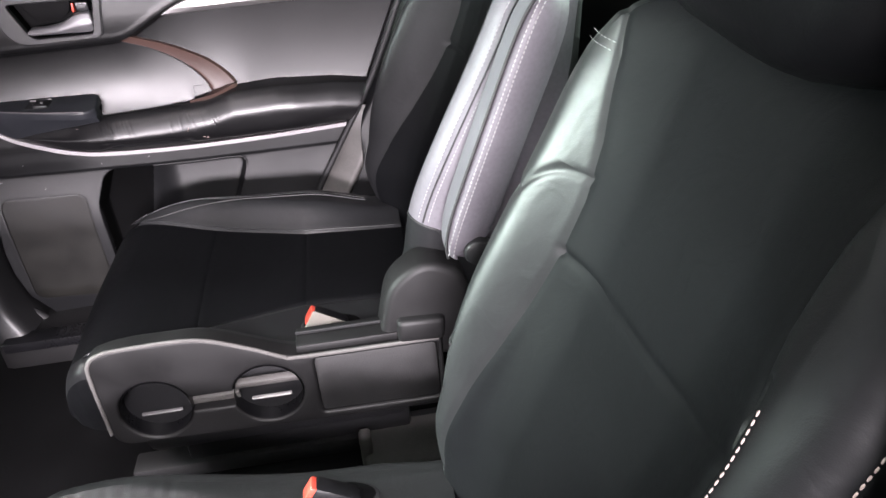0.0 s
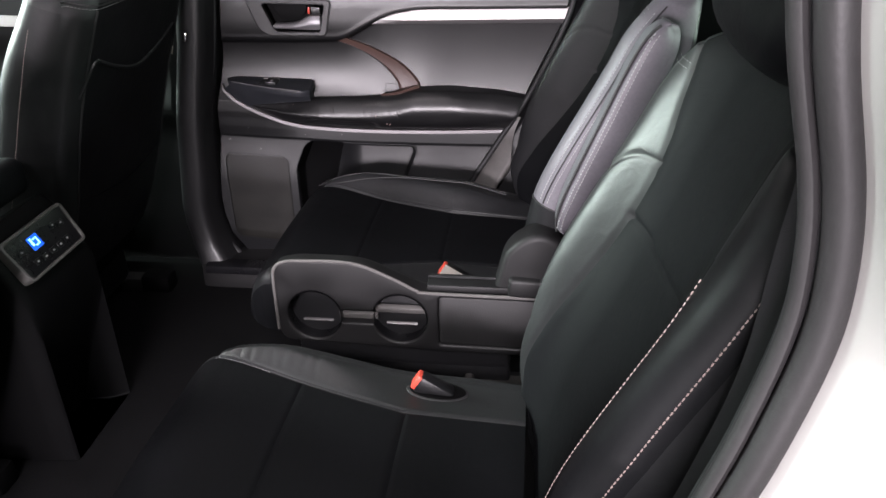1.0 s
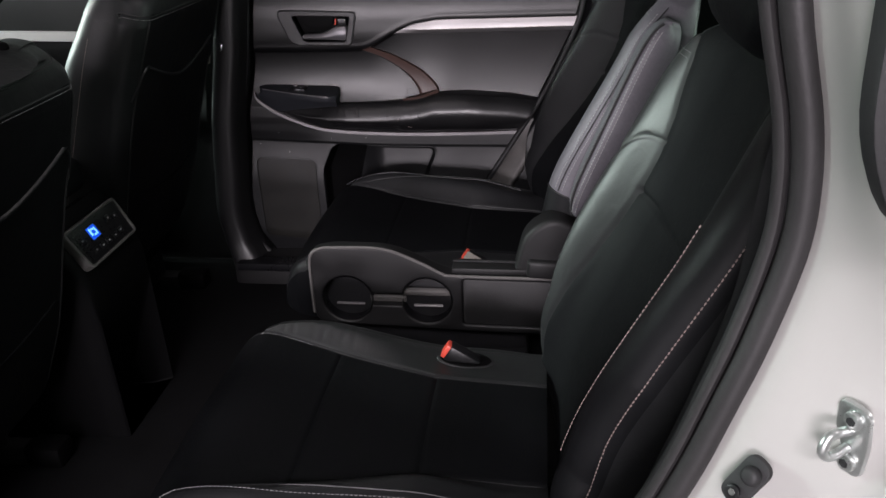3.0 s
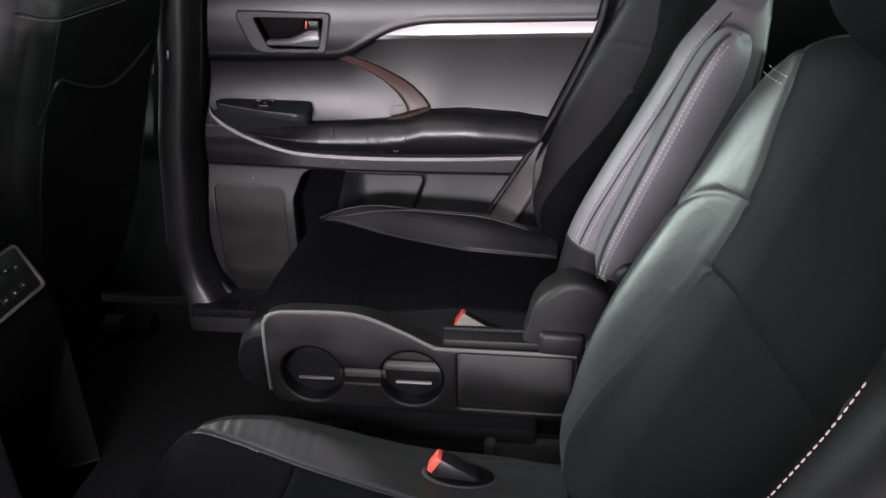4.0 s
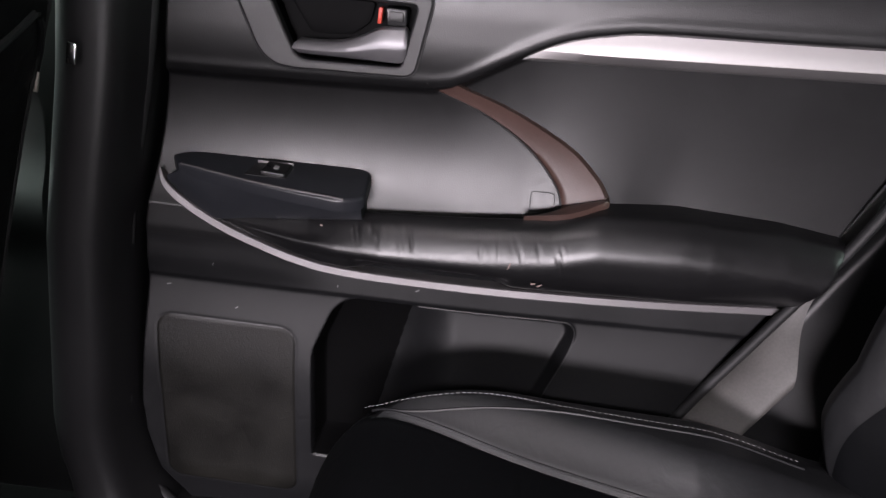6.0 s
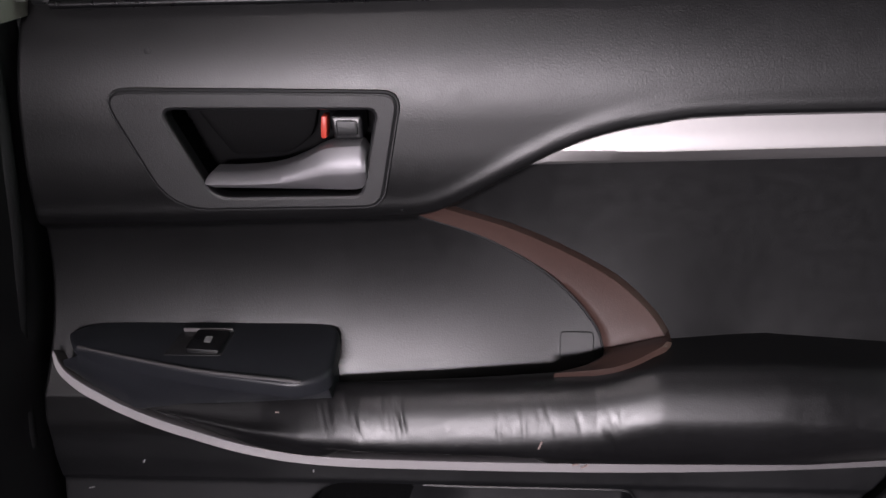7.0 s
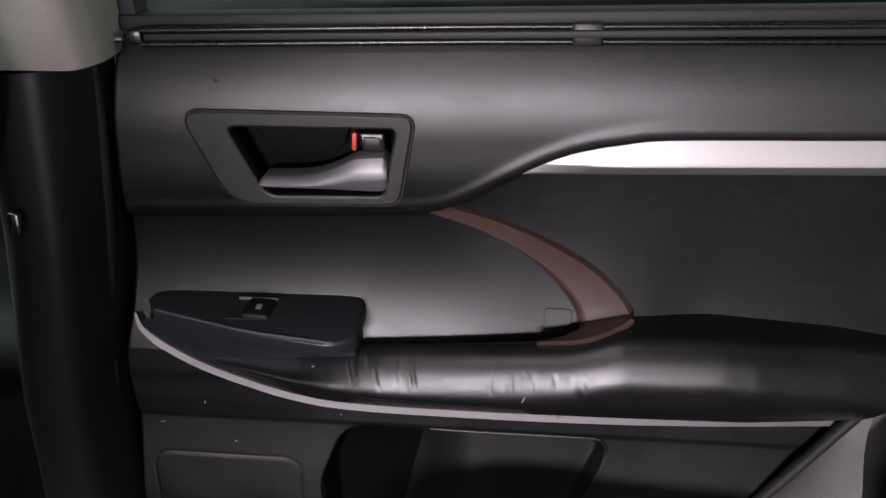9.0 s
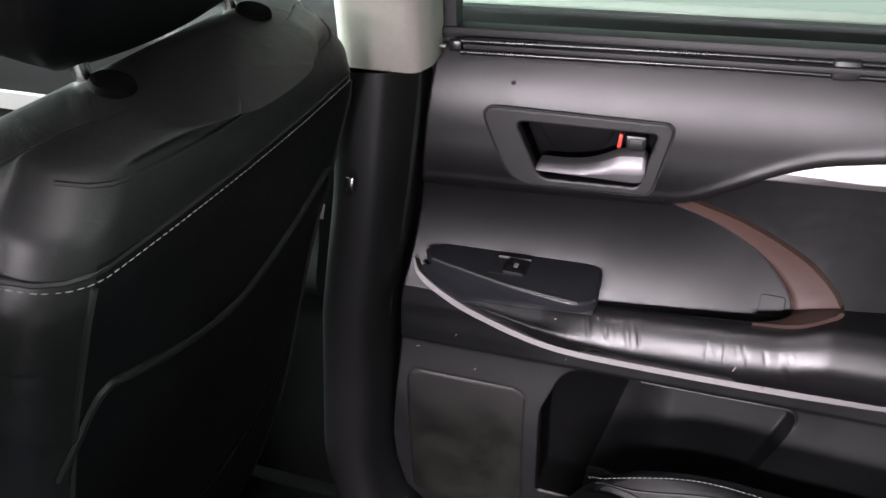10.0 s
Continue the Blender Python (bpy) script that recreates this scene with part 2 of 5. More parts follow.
def sweep(name, pts, profile, mat, parent=None, label="", up=(0, -1, 0), scales=None, closed=True, smooth=40.0):
    """A profile (a, b) drawn along a line: a runs sideways to it, b along up."""
    pts = [Vector(p) for p in pts]
    verts, faces, k = [], [], len(profile)
    for i, p in enumerate(pts):
        t = (pts[min(i + 1, len(pts) - 1)] - pts[max(i - 1, 0)]).normalized()
        side = t.cross(Vector(up)).normalized()
        top = side.cross(t).normalized()
        s = scales[i] if scales else 1.0
        verts += [p + side * a * s + top * b * s for a, b in profile]
    for i in range(len(pts) - 1):
        for j in range(k if closed else k - 1):
            a, b = i * k + j, i * k + (j + 1) % k
            faces.append((a, b, b + k, a + k))
    if closed:
        faces += [tuple(range(k))[::-1], tuple(range((len(pts) - 1) * k, len(pts) * k))]
    bm = bmesh.new()
    vs = [bm.verts.new(v) for v in verts]
    for f in faces:
        bm.faces.new([vs[i] for i in f])
    return part(name, bm, mat, parent, label, smooth)


def circle(r, n=10):
    return [(r * math.cos(2 * math.pi * i / n), r * math.sin(2 * math.pi * i / n)) for i in range(n)]


def tube(name, pts, r, mat, parent=None, label="", n=10):
    return sweep(name, pts, circle(r, n), mat, parent, label, up=(0.13, -0.9, 0.41))


def grid(name, P, mat, parent=None, label="", flip=False, keys=None, mats=None, labels=None, smooth=55.0):
    """A surface from rows of points P[i, j]. keys[i, j] sorts its faces into parts of their own."""
    nu, nv = P.shape[:2]
    flat = P.reshape(-1, 3)
    idx = np.arange(nu * nv).reshape(nu, nv)
    quads = np.stack([idx[:-1, :-1], idx[1:, :-1], idx[1:, 1:], idx[:-1, 1:]], -1).reshape(-1, 4)
    if keys is None:
        return link(name, flat, quads, mat, parent, label, smooth, flip)
    out = {}
    kf = keys.reshape(-1)
    for key in dict.fromkeys(kf.tolist()):
        q = quads[kf == key]
        used, inv = np.unique(q, return_inverse=True)
        out[key] = link(key.split("#")[0], flat[used], inv.reshape(-1, 4), mats.get(key, mat), parent, (labels or {}).get(key, ""), smooth, flip)
    return out


def step(a, b, x):
    t = np.clip((x - a) / (b - a), 0, 1)
    return t * t * (3 - 2 * t)


def line_at(pts, x):
    return np.interp(x, [p[0] for p in pts], [p[1] for p in pts])


def seg_dist(x, z, pts):
    """Distance in a plane to a bent line."""
    best = np.full(np.broadcast(x, z).shape, 9.0)
    for (x0, z0), (x1, z1) in zip(pts[:-1], pts[1:]):
        dx, dz = x1 - x0, z1 - z0
        t = np.clip(((x - x0) * dx + (z - z0) * dz) / (dx * dx + dz * dz), 0, 1)
        best = np.minimum(best, np.hypot(x - x0 - t * dx, z - z0 - t * dz))
    return best


def stitches(name, pts, mat, parent, length=0.0042, gap=0.0020, r=0.00055, label="", normal=(-0.9, 0, 0.4), cross=0.0):
    """A row of single stitches along a line on the leather, in one mesh."""
    pts = [Vector(p) for p in pts]
    cum = [0.0]
    for a, b in zip(pts[:-1], pts[1:]):
        cum.append(cum[-1] + (b - a).length)

    def at(s):
        for i in range(len(pts) - 1):
            if s <= cum[i + 1]:
                return pts[i].lerp(pts[i + 1], (s - cum[i]) / max(1e-9, cum[i + 1] - cum[i]))
        return pts[-1]
    verts, faces, s = [], [], 0.0
    up = Vector(normal).normalized()
    while s + length < cum[-1]:
        a, b = at(s), at(s + length)
        d = (b - a).normalized()
        side = d.cross(up).normalized()
        if cross:
            a, b = a - side * cross, b + side * cross
        k = len(verts)
        for p, q in ((a, 0.6), ((a + b) / 2, 1.0), (b, 0.6)):
            for u, v in ((1, 0), (0.5, 0.9), (-0.5, 0.9), (-1, 0)):
                verts.append(p + side * r * u * q + up * r * v * q * 1.3)
        for i in range(2):
            for j in range(3):
                c = k + i * 4 + j
                faces.append((c, c + 1, c + 5, c + 4))
        s += length + gap
    return link(name, verts, faces, mat, parent, label, 180)


# ---- the hall round the car ----
def structure(ob, label="", category=""):
    return tagged(ob, label, category, kind="structure")


structure(box("ground", (-9, -10, -0.50), (9, 9, -0.45), CONCRETE, r=0), "grey smooth concrete floor of the hall", "floor")
structure(box("wall_far", (-6.2, 5.0, -0.45), (6.2, 5.2, 4.2), GLOW, r=0), "plain backdrop wall behind the car that glows itself", "wall")
structure(box("wall_near", (-6.2, -9.2, -0.45), (6.2, -9.0, 4.2), WALL, r=0), "plain pale wall of the hall", "wall")
structure(box("wall_front", (-6.2, -9.0, -0.45), (-6.0, 5.0, 4.2), WALL, r=0), "plain pale wall of the hall", "wall")
structure(box("wall_rear", (6.0, -9.0, -0.45), (6.2, 5.0, 4.2), WALL, r=0), "plain pale wall of the hall", "wall")
structure(box("ceiling", (-6.2, -9.2, 4.2), (6.2, 5.2, 4.3), WALL, r=0), "plain white ceiling of the hall", "ceiling")

# ---- the car's shell ----
YC = 0.03          # middle of the car
FLOOR = 0.03
structure(box("car_floor", (-1.6, -0.70, -0.02), (1.7, 0.76, FLOOR), CARPET, r=0.01), "black carpeted car floor", "floor")
structure(box("roof", (-0.9, -0.62, 1.25), (1.9, 0.68, 1.30), HEADLINER, r=0.01), "light grey cloth headliner under the roof", "roof")
structure(box("dashboard", (-1.75, -0.70, 0.0), (-1.35, 0.76, 0.72), PLASTIC, r=0.04), "black plastic dashboard", "dashboard")
structure(box("rear_wall", (1.75, -0.72, 0.0), (1.8, 0.78, 0.85), PLASTIC, r=0.01), "black plastic tailgate lining", "wall")
structure(box("roof_rail_far", (-1.0, 0.60, 1.19), (1.8, 0.70, 1.25), HEADLINER, r=0.01), "grey roof rail trim", "trim")
structure(box("roof_rail_near", (-1.0, -0.66, 1.19), (1.8, -0.58, 1.25), HEADLINER, r=0.01), "grey roof rail trim", "trim")
structure(box("sill_near", (-0.9, -0.80, -0.10), (0.5, -0.68, 0.075), PLASTIC, r=0.01), "black plastic sill plate", "sill")
sill = structure(box("sill_far", (-0.26, 0.60, -0.02), (0.62, 0.76, 0.095), TRAY, r=0.022), "black plastic sill plate under the far door", "sill")
box("scuff_plate", (-0.24, 0.592, 0.075), (0.45, 0.64, 0.099), GLOSS, sill, 0.004)


structure(box("body_side_far", (-1.7, 0.83, -0.25), (1.9, 0.87, 0.86), PAINT, r=0.01), "white painted outer side of the car", "car body")
# black sheet that makes the gaps round the far door read as shade
structure(box("door_gap_far", (-0.9, 0.80, -0.02), (1.75, 0.815, 0.86), RUBBER, r=0), "black sheet added behind the linings to darken the gaps", "car body")
# unseen front door and pillar, put here to block light from the near side
nd = structure(thing("front_door_near", (-0.9, -0.72, 0.05)), "closed front door on the near side", "car door")
box("lining", (-1.6, -0.73, 0.03), (-0.36, -0.68, 0.86), PLASTIC, nd, 0.02, "black door lining")
box("outer_skin", (-1.6, -0.84, -0.2), (-0.36, -0.79, 0.87), PAINT, nd, 0.02, "white outer skin")
box("pillar_near", (-0.39, -0.76, 0.03), (-0.30, -0.64, 1.24), PLASTIC, nd, 0.02, "unseen pillar placed to shape the light")


# ---- far rear door ----
TRIM = [(-0.26, 0.677), (-0.01, 0.681), (0.117, 0.685), (0.155, 0.688), (0.179, 0.697), (0.228, 0.7245), (0.256, 0.7385), (0.285, 0.7485), (0.317, 0.7548),
        (0.36, 0.7595), (0.49, 0.761), (0.80, 0.765)]
TRIM = [(p.x, p.z) for p in smooth_line([(x, 0, z) for x, z in TRIM], 8)]
LEFT = [(0.06, -0.158), (0.09, -0.173), (0.14, -0.200), (0.20, -0.213), (0.25, -0.215), (0.5, -0.187), (0.683, -0.150), (0.83, -0.129), (0.88, -0.122)]
RIGHT = [(0.06, 0.33), (0.15, 0.375), (0.289, 0.445), (0.42, 0.522), (0.555, 0.603), (0.65, 0.648), (0.716, 0.678), (0.80, 0.699), (0.88, 0.705)]
BAND_IN = [(0.690, 0.140), (0.679, 0.153), (0.660, 0.198), (0.634, 0.241), (0.610, 0.268), (0.585, 0.287), (0.568, 0.293), (0.52, 0.296)]
BAND_OUT = [(0.700, 0.160), (0.687, 0.178), (0.671, 0.220), (0.651, 0.262), (0.627, 0.302), (0.600, 0.330), (0.581, 0.343), (0.52, 0.352)]
BEZEL_OUT = rounded([(-0.069, 0.783), (0.144, 0.778), (0.126, 0.6945), (-0.032, 0.6925)], [0.022, 0.014, 0.014, 0.03], 6)
BEZEL_IN = rounded([(-0.026, 0.768), (0.126, 0.766), (0.111, 0.7045), (0.003, 0.7035)], [0.010, 0.006, 0.006, 0.012], 5)


def inside(x, z, poly):
    hit = np.zeros(np.broadcast(x, z).shape, bool)
    for i in range(len(poly)):
        (x0, z0), (x1, z1) = poly[i - 1], poly[i]
        cross = ((z0 > z) != (z1 > z)) & (x < (x1 - x0) * (z - z0) / (z1 - z0 + 1e-12) + x0)
        hit ^= cross
    return hit


def rect_dist(x, z, x0, x1, z0, z1, r):
    """Signed distance to a rounded rectangle, minus inside."""
    qx, qz = np.abs(x - (x0 + x1) / 2) - (x1 - x0) / 2 + r, np.abs(z - (z0 + z1) / 2) - (z1 - z0) / 2 + r
    return np.hypot(np.maximum(qx, 0), np.maximum(qz, 0)) + np.minimum(np.maximum(qx, qz), 0) - r


def door_depth(x, z):
    """How far out (y) the lining of the far door lies."""
    t = line_at(TRIM, x)
    below = t - z
    y = 0.698 + 0.024 * np.clip((z - 0.755) / 0.09, 0, 2) ** 2 + 0.010 * np.clip((0.735 - z) / 0.06, 0, 2) ** 2
    # the soft middle panels lie deeper and hollow towards the armrest
    down = below / np.maximum(0.05, t - line_at([(0.25, 0.555), (0.36, 0.575)], x))
    down = np.clip(down, 0, 1.25)
    deep = 0.714 + 0.036 * down - (0.039 - 0.012 * step(0.28, 0.42, x)) * down ** 2
    y = y + (deep - y) * step(0.000, 0.010, below)
    y = y - 0.0012 * np.exp(-((below + 0.006) / 0.006) ** 2)
    # hard lower panel
    low = 0.712 - 0.009 * step(0.06, -0.06, x) * step(0.42, 0.47, z) - 0.016 * step(0.45, 0.30, z) + 0.02 * step(0.16, 0.06, z)
    y = np.where(z < 0.50, y + (low - y) * step(0.50, 0.46, z), y)
    d = rect_dist(x + (z - 0.42) * -0.42, z, 0.045, 0.335, 0.20, 0.424, 0.025)
    # the pocket's left end is sunk extra deep to read dark
    y = y + step(0.002, -0.010, d) * (0.018 * step(0.014, 0.020, x) + 0.040 * step(0.014, 0.022, x) * step(0.19, 0.10, x))
    ds = rect_dist(x, z, -0.182, -0.006, 0.13, 0.376, 0.020)
    y = y - 0.0008 * step(0.0015, -0.0015, ds) + 0.0008 * np.exp(-(ds / 0.0018) ** 2)
    # the faint shoulder above the pocket
    y = y - 0.0028 * step(0.424, 0.432, z) * step(0.49, 0.44, z)
    # cup behind the handle
    y = y + 0.034 * inside(x, z, rounded([(-0.030, 0.772), (0.131, 0.770), (0.115, 0.700), (-0.002, 0.699)], 0.01))
    return y


def build_far_door():
    door = thing("rear_door", (0.25, 0.72, 0.08), "closed rear car door lined in black vinyl with silver and brown trim", "car door")
    nz, nx = 440, 460
    zz = np.linspace(0.065, 0.852, nz)[:, None]
    lx, rx = line_at(LEFT, zz), line_at(RIGHT, zz)
    xx = lx + (rx - lx) * np.linspace(0, 1, nx)[None, :]
    zz = zz + 0 * xx
    yy = door_depth(xx, zz)
    # the edge rolls outwards
    e = np.minimum(xx - lx, rx - xx)
    yy = yy + 0.05 * (1 - np.sqrt(np.clip(1 - (1 - np.clip(e / 0.007, 0, 1)) ** 2, 0, 1)))
    P = np.stack([xx, yy, zz], -1)
    xc, zc = (xx[1:, 1:] + xx[:-1, :-1]) / 2, (zz[1:, 1:] + zz[:-1, :-1]) / 2
    below = line_at(TRIM, xc) - zc
    bi, bo = line_at(BAND_IN[::-1], zc), line_at(BAND_OUT[::-1], zc)
    keys = np.full(xc.shape, "upper_panel", dtype="<U24")
    keys[below > 0.002] = "front_insert"
    keys[(below > 0.002) & (xc > (bi + bo) / 2)] = "rear_insert"
    keys[zc < 0.485] = "lower_panel"
    d = rect_dist(xc + (zc - 0.42) * -0.42, zc, 0.045, 0.335, 0.20, 0.424, 0.025)
    keys[d < 0] = "door_pocket"
    # left end of the pocket painted near black for the shadow there
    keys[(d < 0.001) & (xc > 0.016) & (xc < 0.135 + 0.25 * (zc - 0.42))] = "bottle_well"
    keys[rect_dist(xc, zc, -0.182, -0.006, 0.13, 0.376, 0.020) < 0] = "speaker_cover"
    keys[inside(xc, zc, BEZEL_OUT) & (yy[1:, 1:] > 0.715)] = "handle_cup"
    grid("panel", P, SOFT, door, keys=keys, flip=False,
         mats={"lower_panel": LOWER, "door_pocket": LOWER, "bottle_well": SHADE_BLACK, "speaker_cover": DUSTY, "handle_cup": CONSOLE},
         labels={"lower_panel": "hard dark grey plastic panel", "door_pocket": "recessed pocket", "bottle_well": "left end of the pocket painted near black as shade",
                 "speaker_cover": "dusty yellowish speaker cover", "handle_cup": "black recess behind the handle"})
    # bezel, handle and lock
    bezel = part("handle_bezel", plate_bm(BEZEL_OUT, Matrix.Translation((0, 0.694, 0)), 0.012, 0.0025, [BEZEL_IN]), PLASTIC, door, "raised black bezel", 14)
    tube("joint", [(x, 0.6968, z) for x, z in BEZEL_OUT + BEZEL_OUT[:1]], 0.0013, RUBBER, bezel, "dark joint round the bezel", 6)
    # pull lever: a thin bar that swells into a block, with a ridge along its face
    lx = np.concatenate([np.linspace(-0.0015, 0.004, 5), np.linspace(0.008, 0.110, 40), np.linspace(0.112, 0.1175, 6)])
    tip = np.sqrt(np.clip(np.minimum((lx + 0.0025) / 0.005, (0.1195 - lx) / 0.005), 0.05, 1))
    hi = np.interp(lx, [p.x for p in smooth_line([(-0.002, 0, 0.7215), (0.030, 0, 0.7225), (0.053, 0, 0.7258), (0.072, 0, 0.7330), (0.088, 0, 0.7410), (0.104, 0, 0.7432), (0.120, 0, 0.7434)], 8)],
                   [p.z for p in smooth_line([(-0.002, 0, 0.7215), (0.030, 0, 0.7225), (0.053, 0, 0.7258), (0.072, 0, 0.7330), (0.088, 0, 0.7410), (0.104, 0, 0.7432), (0.120, 0, 0.7434)], 8)])
    lo = 0.7082 + 0.0030 * np.clip((lx - 0.108) / 0.01, 0, 1)
    rim = lo + (hi - lo) * 0.5
    hi, lo = rim + (hi - rim) * tip, rim + (lo - rim) * tip
    fore = 0.006 * (1 - np.clip(lx / 0.1, 0, 1))
    rows = []
    for k, y in ((1.0, 0.710), (1.0, 0.6945), (0.96, 0.6905), (0.75, 0.6868), (0.46, 0.6852), (0.38, 0.6858), (0.08, 0.6935), (0.0, 0.6965), (0.0, 0.712)):
        rows.append(np.stack([lx, y + fore, lo + (hi - lo) * k], -1))
    g = np.array(rows)
    ends = [g[:, :1].copy(), g[:, -1:].copy()]
    for e in ends:
        e[..., 1] = 0.714
    grid("handle", np.concatenate([ends[0], g, ends[1]], 1), LEVER, bezel, "silver pull lever", smooth=38)
    part("lock_knob", plate_bm(rounded([(0.0925, 0.7615), (0.1155, 0.761), (0.1155, 0.7445), (0.0945, 0.7445)], 0.003), Matrix.Translation((0, 0.699, 0)), 0.02, 0.002), GLOSS, bezel,
         "black lock knob")
    part("lock_face", plate_bm(rounded([(0.0965, 0.7585), (0.112, 0.758), (0.112, 0.748), (0.0975, 0.748)], 0.002), Matrix.Translation((0, 0.6975, 0)), 0.004, 0.001), PLASTIC, bezel)
    part("red_mark", box_bm((0.0042, 0.012, 0.016), pose(0.0872, 0.708, 0.7525, 0, 6), 0.001), RED, bezel, "red unlocked mark")
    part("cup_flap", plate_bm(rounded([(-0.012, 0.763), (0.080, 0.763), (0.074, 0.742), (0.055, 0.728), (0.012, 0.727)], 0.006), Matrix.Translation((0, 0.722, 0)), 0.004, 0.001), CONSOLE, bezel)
    # brown band: a raised bow between the two inserts, whose tail curls over the armrest's edge
    def lining(line):
        return [(x, float(door_depth(np.array(x), np.array(z))), z) for z, x in line]

    ins = smooth_line(lining(BAND_IN[:-1]), 10) + smooth_line([(0.2925, 0.7035, 0.5665), (0.286, 0.698, 0.5655), (0.272, 0.690, 0.5625), (0.252, 0.684, 0.5595)], 8)
    outs = smooth_line(lining(BAND_OUT[:-1]), 10) + smooth_line([(0.3425, 0.700, 0.5795), (0.333, 0.692, 0.5765), (0.300, 0.680, 0.568), (0.252, 0.682, 0.5605)], 8)
    rows = []
    for i, (a, b) in enumerate(zip(ins, outs)):
        tail = i > 60
        out = Vector((0, -0.5, 0.85)) if tail else Vector((0, -1, 0))
        lift = (0.0045 if tail else 0.0035) * min(1.0, i / 8)
        row = [a - out * 0.012]
        for k in np.linspace(0, 1, 13):
            row.append(a.lerp(b, k) + out * (lift + (0.0 if tail else 0.0050 * min(1.0, i / 8)) * k ** 1.5) * min(1.0, (min(k, 1 - k) * 12) ** 0.5))
        rows.append(row + [b - out * 0.02])
    grid("brown_band", np.array(rows), BROWN, door, "brown curved trim band", flip=True, smooth=50)
    tube("band_seam", [p + Vector((-0.0012, -0.0004, 0)) for p in ins[:61]], 0.0011, RUBBER, door, "", 6)
    # upper silver strip: a bright slope over a darker lip
    xs = np.concatenate([np.linspace(0.228, 0.40, 50), np.linspace(0.41, 0.690, 20)])
    top = line_at(TRIM, xs) - 0.001
    bot = 0.7200 + (xs - 0.23) * 0.012
    mid = np.minimum(top - 0.0004, 0.7325 + (xs - 0.255) * 0.0152)
    bot = np.minimum(bot, top - 0.0005)
    mid = np.maximum(mid, bot + 0.0002)
    rows = []
    th = np.clip((top - mid) / 0.022, 0, 1)
    for z, y in ((top, 0.716), (top, 0.7075), (top * 0.5 + mid * 0.5, 0.7075 - 0.0036 * th), (mid + 0.0015 * th, 0.7075 - 0.007 * th), (mid - 0.001 * th, 0.7075 - 0.007 * th), (bot * 0.7 + mid * 0.3, 0.7085 - 0.002 * th),
                 (bot, 0.7135), (bot, 0.735)):
        rows.append(np.stack([xs, y + 0 * xs, z], -1))
    g = np.array(rows)
    cap = g[:, -1:, :] * 1.0
    cap[..., 0] += 0.001
    cap[..., 1] = 0.73
    grid("silver_strip", np.concatenate([g, cap], 1), SILVER, door, "long satin silver strip", smooth=30)
    # lower silver strip
    line = smooth_line([(-0.160, 0.702, 0.566), (-0.153, 0.699, 0.548), (-0.130, 0.697, 0.529), (-0.093, 0.695, 0.5085), (-0.047, 0.694, 0.4905), (0.0, 0.693, 0.4765), (0.055, 0.692, 0.4685),
                        (0.146, 0.692, 0.466), (0.29, 0.693, 0.4655), (0.42, 0.698, 0.466), (0.552, 0.707, 0.468)], 8)
    prof = [(-0.0052, -0.004), (-0.0050, 0.0018), (-0.0042, 0.0031), (0.0036, 0.0055), (0.0047, 0.0046), (0.0052, 0.002), (0.0052, -0.03), (-0.003, -0.03)]
    sweep("lower_strip", line, prof, STRIP, door, "thin bowed silver strip", scales=[0.10 + 0.80 * min(1, i / 14) ** 0.7 for i in range(len(line))])
    # raised edge of the pocket, added to catch a highlight
    rim = [(x + 0.42 * (z - 0.42), z) for x, z in ((0.14, 0.4245), (0.22, 0.4245), (0.300, 0.4245), (0.325, 0.418), (0.3355, 0.395), (0.3355, 0.34), (0.3355, 0.27))]
    tube("pocket_rim", [(p.x, float(door_depth(np.array(p.x), np.array(p.y))) - 0.0008, p.y) for p in smooth_line([(x, z, 0) for x, z in rim], 6)], 0.0014, LOWER, door, "", 6)
    return door


def strip_z(x):
    return line_at([(-0.160, 0.566), (-0.150, 0.547), (-0.128, 0.5275), (-0.093, 0.508), (-0.047, 0.4905), (0.0, 0.4775), (0.055, 0.470), (0.146, 0.4675), (0.29, 0.4665), (0.6, 0.470)], x)


